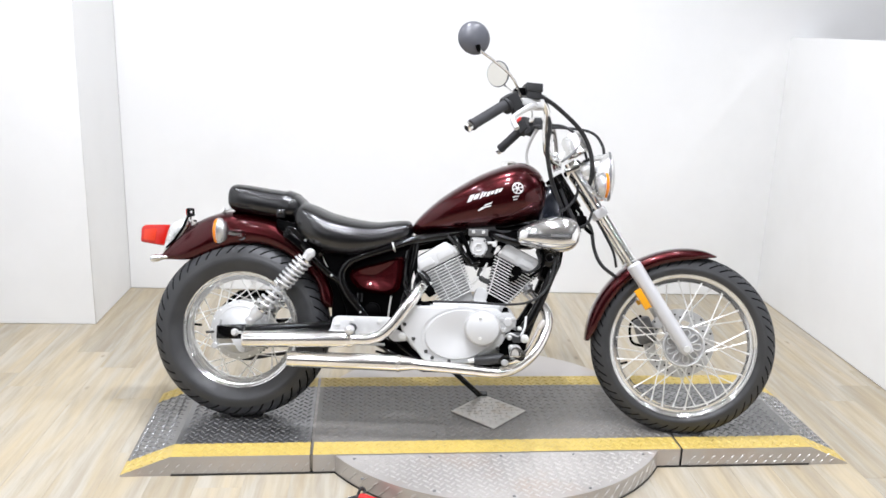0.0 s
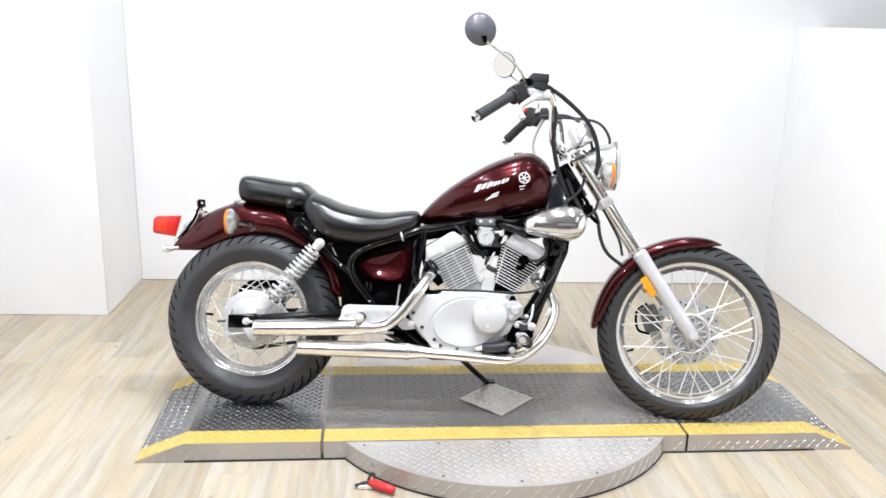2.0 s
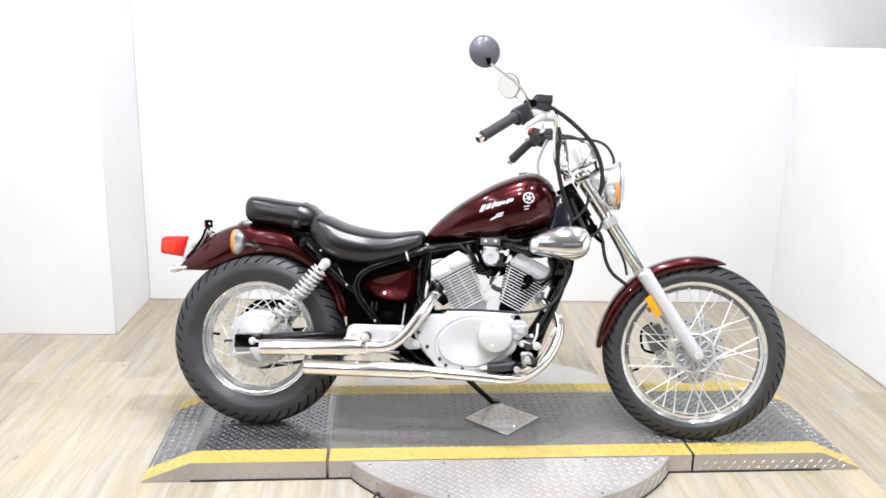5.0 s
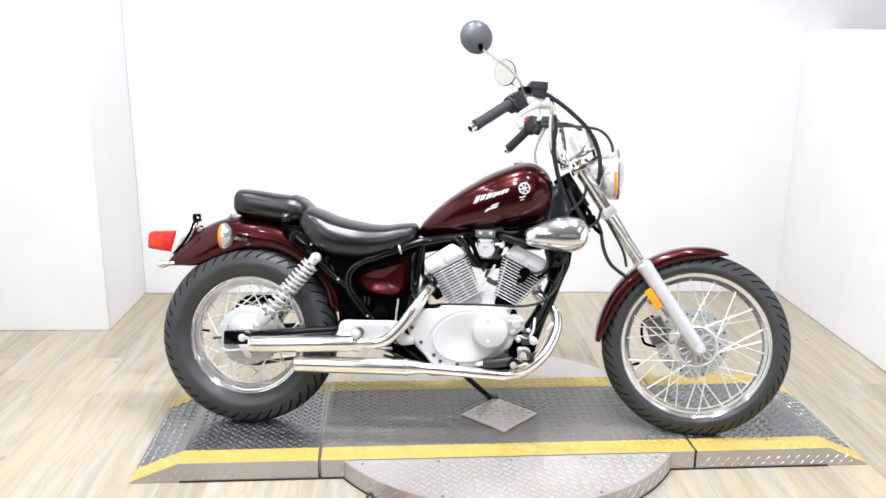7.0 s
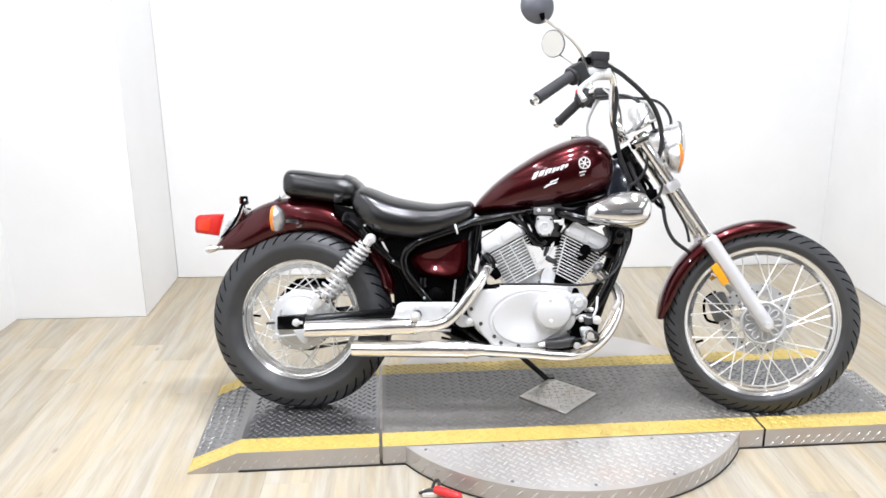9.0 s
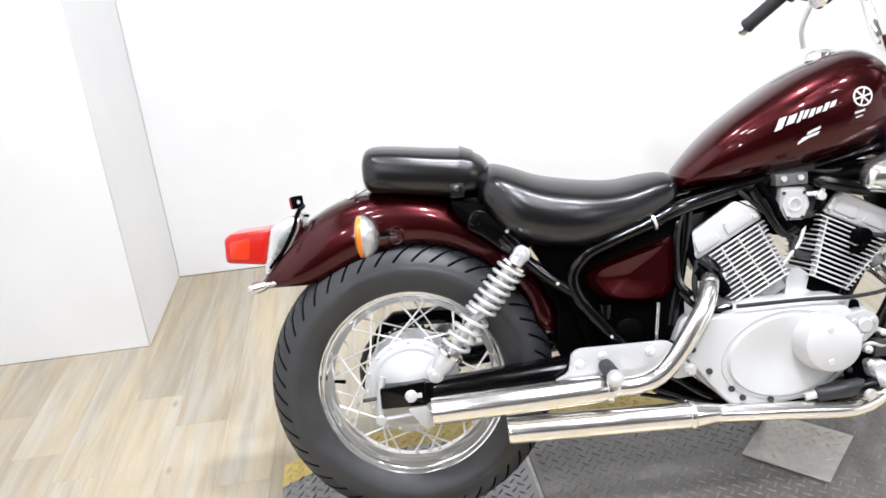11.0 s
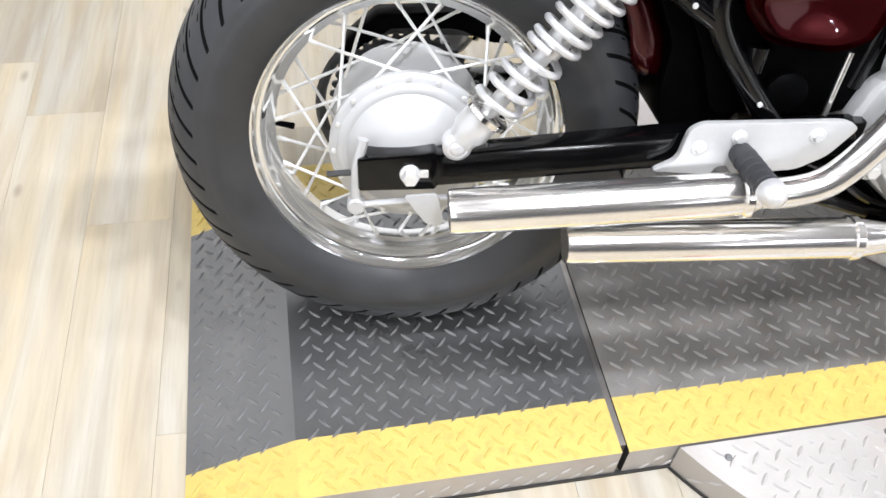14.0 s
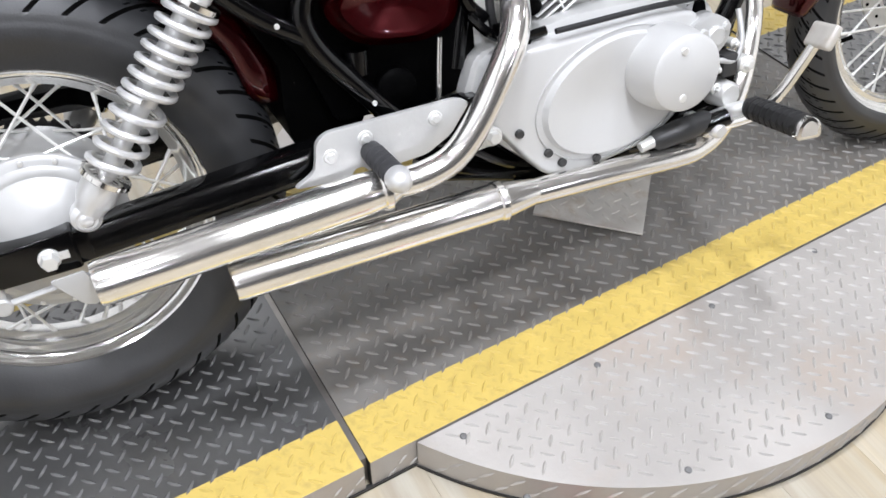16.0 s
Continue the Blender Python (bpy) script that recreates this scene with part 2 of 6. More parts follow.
def part(name, bm, mat, parent, label="", angle=40):
    return finish(bm, name, mat, parent, label, angle)


def thing(name, m, label, category, group=""):
    ob = new(name)
    ob.empty_display_size = 0.1
    ob.matrix_world = m
    return tagged(ob, label, category, group)


def merge(bm, other):
    me = bpy.data.meshes.new("tmp")
    other.to_mesh(me)
    other.free()
    bm.from_mesh(me)
    bpy.data.meshes.remove(me)
    return bm


def joined(*bms):
    bm = bmesh.new()
    for b in bms:
        merge(bm, b)
    return bm


def moved(bm, m):
    bm.transform(m)
    return bm


def box(x0, x1, y0, y1, z0, z1, bevel=0.0, seg=2):
    bm = bmesh.new()
    bmesh.ops.create_cube(bm, size=1, matrix=Matrix.Translation(((x0 + x1) / 2, (y0 + y1) / 2, (z0 + z1) / 2)) @ Matrix.Diagonal((x1 - x0, y1 - y0, z1 - z0, 1)))
    if bevel:
        bmesh.ops.bevel(bm, geom=bm.edges[:], offset=bevel, segments=seg, profile=0.6, affect="EDGES")
    return bm


def rings(loops, cap=True, closed=False):
    """A skin over a list of equal closed loops of points."""
    bm = bmesh.new()
    vs = [[bm.verts.new(p) for p in lp] for lp in loops]
    n = len(loops[0])
    pairs = list(zip(vs, vs[1:])) + ([(vs[-1], vs[0])] if closed else [])
    for a, b in pairs:
        for i in range(n):
            j = (i + 1) % n
            bm.faces.new((a[i], a[j], b[j], b[i]))
    if cap and not closed:
        bm.faces.new(vs[0])
        bm.faces.new(vs[-1])
    return bm


def smooth_path(pts, per=6):
    pts = [Vector(p) for p in pts]
    ext = [pts[0] * 2 - pts[1]] + pts + [pts[-1] * 2 - pts[-2]]
    out = []
    for i in range(1, len(ext) - 2):
        p0, p1, p2, p3 = ext[i - 1:i + 3]
        for k in range(per):
            t = k / per
            out.append(0.5 * ((2 * p1) + (p2 - p0) * t + (2 * p0 - 5 * p1 + 4 * p2 - p3) * t * t + (3 * p1 - p0 - 3 * p2 + p3) * t ** 3))
    out.append(pts[-1])
    return out


def tube(pts, r, seg=12, per=6, smooth=True, hollow=0.0):
    """A round bar or pipe along points; r is a number or one number per point."""
    rs = r if isinstance(r, (list, tuple)) else [r] * len(pts)
    path = smooth_path(pts, per) if smooth and len(pts) > 2 else [Vector(p) for p in pts]
    if len(path) != len(pts):
        rr = []
        for i in range(len(rs) - 1):
            rr += [rs[i] + (rs[i + 1] - rs[i]) * k / per for k in range(per)]
        rs = rr + [rs[-1]]
    loops = []
    up = None
    for i, p in enumerate(path):
        d = (path[min(i + 1, len(path) - 1)] - path[max(i - 1, 0)]).normalized()
        if up is None:
            up = d.orthogonal().normalized()
        up = (up - d * up.dot(d)).normalized()
        side = d.cross(up)
        loops.append([p + rs[i] * (math.cos(a) * up + math.sin(a) * side) for a in [2 * math.pi * k / seg for k in range(seg)]])
    if hollow:
        d = (path[0] - path[1]).normalized()
        c = path[0]
        loops.insert(0, [c + (v - c) * hollow for v in loops[0]])
        loops.insert(0, [v - d * 0.06 for v in loops[0]])
    return rings(loops)


def lathe(profile, seg=48, closed=False):
    """Revolve (radius, along) pairs about the Y axis; radius lies in X and Z."""
    loops = []
    for k in range(seg):
        a = 2 * math.pi * k / seg
        loops.append([(r * math.cos(a), y, r * math.sin(a)) for r, y in profile])
    bm = bmesh.new()
    vs = [[bm.verts.new(p) for p in lp] for lp in loops]
    n = len(profile)
    for k in range(seg):
        a, b = vs[k], vs[(k + 1) % seg]
        for i in range(n if closed else n - 1):
            j = (i + 1) % n
            bm.faces.new((a[i], a[j], b[j], b[i]))
    bmesh.ops.remove_doubles(bm, verts=bm.verts[:], dist=1e-6)
    return bm


def puck(r, y0, y1, bevel=0.003, seg=40):
    """A disc about the Y axis with softened rims."""
    return lathe([(0, y0), (r - bevel, y0), (r, y0 + bevel), (r, y1 - bevel), (r - bevel, y1), (0, y1)], seg)


def prism(poly, y0, y1, bevel=0.0, seg=2):
    """A side-view outline of (x, z) given thickness in Y."""
    bm = bmesh.new()
    a = [bm.verts.new((x, y0, z)) for x, z in poly]
    b = [bm.verts.new((x, y1, z)) for x, z in poly]
    n = len(poly)
    bm.faces.new(a)
    bm.faces.new(b)
    for i in range(n):
        bm.faces.new((a[i], a[(i + 1) % n], b[(i + 1) % n], b[i]))
    bmesh.ops.recalc_face_normals(bm, faces=bm.faces[:])
    if bevel:
        bmesh.ops.bevel(bm, geom=bm.edges[:], offset=bevel, segments=seg, profile=0.6, affect="EDGES")
    return bm


def round_poly(poly, r=0.01, k=4):
    """Round the corners of an outline."""
    out = []
    n = len(poly)
    for i in range(n):
        p0, p1, p2 = Vector(poly[i - 1]), Vector(poly[i]), Vector(poly[(i + 1) % n])
        d0, d2 = (p0 - p1), (p2 - p1)
        c = min(r, d0.length * 0.45, d2.length * 0.45)
        a, b = p1 + d0.normalized() * c, p1 + d2.normalized() * c
        for j in range(k + 1):
            t = j / k
            out.append(tuple((1 - t) ** 2 * a + 2 * t * (1 - t) * p1 + t * t * b))
    return out


def pillow(outline, y_in, y_out, roll=0.018, k=5, crown=0.004):
    """A padded panel: an outline at depth y_in that rounds over to a softly crowned face at y_out."""
    cx = sum(p[0] for p in outline) / len(outline)
    cz = sum(p[1] for p in outline) / len(outline)
    size = sum(math.hypot(p[0] - cx, p[1] - cz) for p in outline) / len(outline)
    loops = [[(x, y_in, z) for x, z in outline]]
    for i in range(k + 1):
        a = math.pi / 2 * i / k
        f = 1 - roll / size * (1 - math.cos(a))
        y = (y_out + math.copysign(roll, y_in - y_out)) + (math.copysign(-roll, y_in - y_out)) * math.sin(a)
        loops.append([(cx + (x - cx) * f, y, cz + (z - cz) * f) for x, z in outline])
    for g in (0.95, 0.88, 0.78, 0.66, 0.54, 0.42, 0.3, 0.18, 0.08, 0.01):
        f0 = 1 - roll / size
        y = y_out + math.copysign(-crown * (1 - g * g) ** 2, y_in - y_out)
        loops.append([(cx + (x - cx) * f0 * g, y, cz + (z - cz) * f0 * g) for x, z in outline])
    return rings(loops)


def cushion(outline, y0, y1, roll=0.01, k=4):
    """A side-view outline given thickness in Y, rounded over evenly on both sides."""
    cx = sum(p[0] for p in outline) / len(outline)
    cz = sum(p[1] for p in outline) / len(outline)
    size = sum(math.hypot(p[0] - cx, p[1] - cz) for p in outline) / len(outline)
    loops = []
    for sgn, ye in ((-1, y0), (1, y1)):
        side = []
        for i in range(k + 1):
            a = math.pi / 2 * i / k
            f = 1 - roll / size * (1 - math.sin(a))
            side.append([(cx + (x - cx) * f, ye - sgn * roll * (1 - math.cos(a)) , cz + (z - cz) * f) for x, z in outline])
        loops += side if sgn < 0 else side[::-1]
    return rings(loops)


def interp(table, x):
    if x <= table[0][0]:
        return table[0][1:]
    for a, b in zip(table, table[1:]):
        if x <= b[0]:
            t = (x - a[0]) / (b[0] - a[0])
            return tuple(p + (q - p) * t for p, q in zip(a[1:], b[1:]))
    return table[-1][1:]


def loft_x(table, seg=36, dy=0.0):
    """A padded form along X from rows of x, z low, z high, half width, squareness."""
    rows = []
    fine = [Vector((r[0], r[1], r[2])) for r in table]
    sp1 = smooth_path(fine, 6)
    sp2 = smooth_path([Vector((r[0], r[3], r[4])) for r in table], 6)
    for a, b in zip(sp1, sp2):
        zc, h, w, n = (a.y + a.z) / 2, max((a.z - a.y) / 2, 0.001), max(b.y, 0.001), max(b.z, 1.6)
        lp = []
        for k in range(seg):
            t = 2 * math.pi * k / seg
            c, s = math.cos(t), math.sin(t)
            lp.append((a.x, dy + w * math.copysign(abs(c) ** (2 / n), c), zc + h * math.copysign(abs(s) ** (2 / n), s)))
        rows.append(lp)
    return rings(rows)


def coil(a, b, r, wire, turns, seg=8):
    a, b = Vector(a), Vector(b)
    d = (b - a).normalized()
    u = d.orthogonal().normalized()
    v = d.cross(u)
    n = int(turns * 18)
    pts = [a + (b - a) * (i / n) + r * (math.cos(2 * math.pi * turns * i / n) * u + math.sin(2 * math.pi * turns * i / n) * v) for i in range(n + 1)]
    return tube(pts, wire, seg, smooth=False)


def bolt(x, y, z, r=0.007, h=0.006, out=-1, six=True):
    """A hexagon bolt head standing out along -Y."""
    bm = lathe([(0, 0), (r, 0), (r, h * 0.8 * out), (r * 0.85, h * out), (0, h * out)], 6 if six else 16)
    return moved(bm, Matrix.Translation((x, y, z)))


# ---- room: a white booth; the grey hall behind the camera is unseen, added for reflections ----
BACK_Y, LEFT_X, RIGHT_X, FRONT_Y = 4.21, -2.095, 1.890, -0.6
RET_X, RET_Y = -1.508, 3.655
LEDGE = 1.395


def wall(name, x0, x1, y0, y1, z0=0.0, z1=None, mat=None):
    return tagged(finish(box(x0, x1, y0, y1, z0, z1 or CEIL, 0.003, 1), name, mat or WALL), kind="structure")


HX0, HX1, HY0 = -5.0, 4.8, -7.0
wall("wall_north", RET_X, HX1 + 0.12, BACK_Y, BACK_Y + 0.12)
wall("wall_east", RIGHT_X, RIGHT_X + 0.14, FRONT_Y, BACK_Y, 0, LEDGE)      # half-height; another bay lies beyond
# the west wall opens outwards a little towards the hall
SPLAY = math.tan(radians(4.5))
WX = LEFT_X - SPLAY * (RET_Y - FRONT_Y)
west = rings([[(WX - 0.12, FRONT_Y, z), (WX, FRONT_Y, z), (LEFT_X, RET_Y, z), (LEFT_X - 0.12, RET_Y, z)] for z in (0.0, CEIL)])
tagged(finish(west, "wall_west", WALL), kind="structure")
wall("wall_return", LEFT_X - 0.12, RET_X, RET_Y, BACK_Y + 0.12)
wall("wall_hall_west", HX0 - 0.12, HX0, HY0, FRONT_Y + 0.12, mat=HALLWALL)
wall("wall_hall_east", HX1, HX1 + 0.12, HY0, BACK_Y, mat=HALLWALL)
wall("wall_hall_south", HX0 - 0.12, HX1 + 0.12, HY0 - 0.12, HY0, mat=HALLWALL)
wall("wall_hall_north", HX0, WX - 0.12, FRONT_Y, FRONT_Y + 0.12, mat=HALLWALL)
tagged(finish(box(RIGHT_X + 0.142, HX1 + 0.15, FRONT_Y, BACK_Y + 0.15, -0.06, 0.0), "floor_bay", UNSEENFLOOR), kind="structure")
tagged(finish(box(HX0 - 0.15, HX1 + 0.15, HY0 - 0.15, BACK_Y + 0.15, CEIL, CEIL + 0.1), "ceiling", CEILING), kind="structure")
tagged(finish(box(HX0 - 0.15, HX1 + 0.15, HY0 - 0.15, FRONT_Y, -0.06, 0.0), "floor_hall", UNSEENFLOOR), kind="structure")

# plank floor
floor = tagged(finish(box(WX - 0.15, RIGHT_X + 0.15, FRONT_Y, BACK_Y + 0.15, -0.06, -0.004), "floor", SUBFLOOR), kind="structure")

# ---- ramp platform ----
H = 0.066
YN, YF = 2.315, 2.917          # near and far edges of the deck at x = 0, before its slight turn
YELLOW_W = 0.084
SEAM_L, SEAM_R = -0.406, 0.811


def tread_bars(x0, x1, y0, y1, height, inside=None, z_of=None):
    """Raised lozenges of tread plate: rows turned one way and the other, each bar's end set against the next bar's flank."""
    bm = bmesh.new()
    row, pitch = 0.0152, 0.0326
    for j in range(int((y0 - 2.54) / row) - 1, int((y1 - 2.54) / row) + 2):
        y = 2.54 + j * row
        if not y0 + 0.004 < y < y1 - 0.004:
            continue
        for i in range(int(x0 / pitch) - 1, int(x1 / pitch) + 2):
            x = -0.803 + (i + 25 + (0.5 if j % 2 else 0.0)) * pitch
            if not x0 < x < x1 or (inside and not inside(x, y)):
                continue
            turn = radians(47 if j % 2 else -43)
            z = z_of(x) if z_of else height
            slope = ((z_of(x + 0.001) - z) / 0.001) if z_of else 0.0
            l, w, h = 0.0130, 0.0034, 0.0030
            c, s = math.cos(turn), math.sin(turn)
            pts = [(-l, 0, -0.0005), (-l * 0.5, -w * 0.8, -0.0005), (0, -w, -0.0005), (l * 0.5, -w * 0.8, -0.0005), (l, 0, -0.0005), (l * 0.5, w * 0.8, -0.0005), (0, w, -0.0005), (-l * 0.5, w * 0.8, -0.0005), (-l * 0.55, 0, h * 0.8), (0, -w * 0.25, h), (l * 0.55, 0, h * 0.8), (0, w * 0.25, h)]
            vs = [bm.verts.new((x + px * c - py * s, y + px * s + py * c, z + pz + slope * (px * c - py * s))) for px, py, pz in pts]
            for f in ((0, 1, 8), (1, 2, 9, 8), (2, 3, 10, 9), (3, 4, 10), (4, 5, 10), (5, 6, 11, 10), (6, 7, 8, 11), (7, 0, 8), (8, 9, 10, 11)):
                bm.faces.new([vs[q] for q in f])
    return bm


TURN = pose(0, YN, 0, 0, 0, 1.55) @ pose(0, -YN, 0)
platform = thing("ramp_platform", TURN, "low drive-on ramp platform of dark tread plate with yellow edges", "ramp platform")


def deck_piece(name, xs, zs, top_mat):
    """A run of deck over rows of x and height, with a yellow strip on both long edges."""
    ys = [YN, YN + YELLOW_W, YF - YELLOW_W, YF]
    bm = bmesh.new()
    top = [[bm.verts.new((x, y, z)) for y in ys] for x, z in zip(xs, zs)]
    bot = [[bm.verts.new((x, y, 0.0)) for y in (ys[0], ys[-1])] for x in xs]
    for a, b, c, d in zip(top, top[1:], bot, bot[1:]):
        for k in range(3):
            f = bm.faces.new((a[k], b[k], b[k + 1], a[k + 1]))
            f.material_index = 0 if k == 1 else 1
        for k, t in ((0, 0), (1, 3)):
            if (a[t].co - c[k].co).length < 1e-5:
                f = bm.faces.new((a[t], b[t], d[k]))
            elif (b[t].co - d[k].co).length < 1e-5:
                f = bm.faces.new((a[t], b[t], c[k]))
            else:
                f = bm.faces.new((a[t], b[t], d[k], c[k]))
            f.material_index = 2
    for t, c in ((top[0], bot[0]), (top[-1], bot[-1])):
        if (t[0].co - c[0].co).length > 1e-5:
            f = bm.faces.new((t[0], t[1], t[2], t[3], c[1], c[0]))
            # end faces coloured dark, as in the shade of the seam
            f.material_index = 3
    return part(name, bm, [top_mat, YELLOW, ALU, GAP], platform, angle=20)


RAMP_L, RAMP_R = (-0.998, -0.843), (1.262, 1.400)
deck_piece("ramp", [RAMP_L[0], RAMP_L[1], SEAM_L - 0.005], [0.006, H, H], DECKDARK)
deck_piece("deck", [SEAM_L + 0.005, SEAM_R - 0.004], [H, H], DECK)
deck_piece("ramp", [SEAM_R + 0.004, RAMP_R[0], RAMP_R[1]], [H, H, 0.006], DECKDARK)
part("seam_strip", box(SEAM_L - 0.0045, SEAM_L + 0.0045, YN + 0.012, YF - 0.004, 0.004, H - 0.003), SEAM, platform)
part("seam_strip", box(SEAM_R - 0.0035, SEAM_R + 0.0035, YN + 0.012, YF - 0.004, 0.004, H - 0.003), SEAM, platform)


def ramp_height(x):
    if x < RAMP_L[1]:
        return 0.006 + (H - 0.006) * max(0, (x - RAMP_L[0]) / (RAMP_L[1] - RAMP_L[0]))
    if x > RAMP_R[0]:
        return 0.006 + (H - 0.006) * max(0, (RAMP_R[1] - x) / (RAMP_R[1] - RAMP_R[0]))
    return H


def on_deck(x, y):
    return abs(x - SEAM_L) > 0.014 and abs(x - SEAM_R) > 0.014 and abs(x - RAMP_L[1]) > 0.012 and abs(x - RAMP_R[0]) > 0.012


for x0, x1, y0, y1, mat in ((RAMP_L[0] + 0.01, SEAM_L, YN + YELLOW_W, YF - YELLOW_W, TREAD), (SEAM_L, SEAM_R, YN + YELLOW_W, YF - YELLOW_W, DUSTY), (SEAM_R, RAMP_R[1] - 0.01, YN + YELLOW_W, YF - YELLOW_W, TREAD),
                            (RAMP_L[0] + 0.01, RAMP_R[1] - 0.01, YN, YN + YELLOW_W, YTREAD), (RAMP_L[0] + 0.01, RAMP_R[1] - 0.01, YF - YELLOW_W, YF, YTREAD)):
    p = part("tread", tread_bars(x0, x1, y0, y1, H, inside=on_deck, z_of=ramp_height), mat, platform)
    p["kind"] = "stuff"
# bars on the upright near side
side = bmesh.new()
x = RAMP_L[0] + 0.06
while x < RAMP_R[1] - 0.05:
    h = ramp_height(x)
    for zz in (0.014, 0.034):
        if zz + 0.010 < h and abs(x - SEAM_L) > 0.02 and abs(x - SEAM_R) > 0.02 and not -0.33 < x < 0.74:
            l, w = 0.0115, 0.003
            c, s = math.cos(radians(45)), math.sin(radians(45))
            xo = x + (0.017 if zz > 0.02 else 0)
            pts = [(-l, 0, 0.0006), (0, -w, 0.0006), (l, 0, 0.0006), (0, w, 0.0006), (-l * 0.55, 0, -0.0018), (l * 0.55, 0, -0.0018)]
            vs = [side.verts.new((xo + px * c - pz2 * s, YN + d, zz + px * s + pz2 * c)) for px, pz2, d in pts]
            for f in ((0, 1, 4), (1, 5, 4), (1, 2, 5), (2, 3, 5), (3, 4, 5), (3, 0, 4)):
                side.faces.new([vs[q] for q in f])
    x += 0.0335
part("side_tread", side, ALUBAR, platform)["kind"] = "stuff"


def apron(cx, cy, r, y_cut, sign, z):
    """A round plate segment standing out from under one long edge."""
    half = math.sqrt(r * r - (y_cut - cy) ** 2)
    a0 = math.atan2(y_cut - cy, half)
    pts = []
    n = 48
    for k in range(n + 1):
        a = a0 + (-math.pi - 2 * a0 if sign < 0 else math.pi - 2 * a0) * k / n
        pts.append((cx + r * math.cos(a), cy + r * math.sin(a)))
    bm = bmesh.new()
    lo = [bm.verts.new((px, py, 0.001)) for px, py in pts]
    hi = [bm.verts.new((px, py, z)) for px, py in pts]
    bm.faces.new(lo)
    bm.faces.new(hi)
    m = len(pts)
    for i in range(m):
        bm.faces.new((lo[i], lo[(i + 1) % m], hi[(i + 1) % m], hi[i]))
    return bm


APR = (0.200, 2.650, 0.628)
part("apron", apron(*APR, YN - 0.003, -1, H - 0.002), ALU, platform, "bare worn tread-plate half disc")
part("apron", apron(0.200, 2.585, 0.628, YF + 0.003, 1, H - 0.002), ALU, platform, "bare worn tread-plate half disc")
p = part("apron_tread", tread_bars(-0.44, 0.84, 2.01, YN - 0.012, H - 0.002, inside=lambda x, y: (x - APR[0]) ** 2 + (y - APR[1]) ** 2 < (APR[2] - 0.018) ** 2), ALUBAR, platform)
p["kind"] = "stuff"
for sx, sy in ((-0.269, 2.288), (-0.031, 2.291), (0.200, 2.291), (0.438, 2.295), (0.670, 2.288), (0.201, 2.052), (-0.032, 2.089), (-0.245, 2.166), (0.440, 2.088)):
    part("screw", moved(lathe([(0, 0.0006), (0.002, 0.0014), (0.0038, 0.0012), (0.0050, 0.0004), (0.0054, -0.001)], 12), Matrix.Translation((sx, sy, H - 0.001)) @ pose(0, 0, 0, 90)), CALIPER, platform)

# dark strips stand in for the shadow gap where the platform meets the floor
part("floor_bead", apron(APR[0], APR[1], APR[2] + 0.0025, YN - 0.004, -1, 0.0055), GAP, platform, "dark strip drawing the shadow gap along the floor")
part("floor_bead", box(RAMP_L[1], RAMP_R[0], YN - 0.0030, YN + 0.004, 0.0008, 0.0060), GAP, platform, "dark strip drawing the shadow gap along the floor")
lip = bmesh.new()
for k in range(30):
    a = radians(-148 + k * 4)
    for zz, da in ((0.018, 0.0), (0.044, 0.035)):
        ca, sa = math.cos(a + da), math.sin(a + da)
        if APR[1] + APR[2] * sa > YN - 0.02:
            continue
        pts = [(-0.0115, -0.0115, 0.0), (0.002, -0.003, 0.0), (0.0115, 0.0115, 0.0), (-0.002, 0.003, 0.0), (-0.006, -0.006, 0.0022), (0.006, 0.006, 0.0022)]
        vs = [lip.verts.new((APR[0] + (APR[2] + d) * ca - u * sa, APR[1] + (APR[2] + d) * sa + u * ca, zz + v)) for u, v, d in pts]
        for f in ((0, 1, 4), (1, 5, 4), (1, 2, 5), (2, 3, 5), (3, 4, 5), (3, 0, 4)):
            lip.faces.new([vs[q] for q in f])
part("apron_side_tread", lip, ALUBAR, platform)["kind"] = "stuff"

# loose steel plate under the side stand
kp = thing("stand_plate", pose(0.197, 2.609, H, 0, 0, 46), "square worn steel plate lying on the deck under the side stand", "steel plate")
part("plate", box(-0.096, 0.096, -0.096, 0.096, 0.0018, 0.006, 0.0012, 1), STEELPLATE, kp)
part("plate_tread", tread_bars(-0.085, 0.085, -0.085, 0.085, 0.0055), STEELPLATE, kp)["kind"] = "stuff"

# ---- motorcycle ----
# Local axes: X forward from the rear contact, Y to the bike's left, Z up; it leans on its side stand.
BIKE = Matrix.Translation((-0.6732, 2.5875, 0.077)) @ pose(0, 0, 0, 0, -0.35, -4.29) @ pose(0, 0, 0, -14.9)
bike = thing("motorcycle", BIKE, "burgundy cruiser motorcycle with chrome pipes leaning on its side stand", "motorcycle")
RW, FW = Vector((0.006, -0.006, 0.291)), Vector((1.487, -0.030, 0.2915))
AXIS = Vector((-0.556, 0, 0.831))
REAR = Matrix.Translation((-0.010, 0.032, 0.006))   # the tail sits a little off the wheel plane
STEER = Matrix.Translation(FW) @ Matrix.Rotation(radians(-8), 4, AXIS) @ Matrix.Translation(-FW)


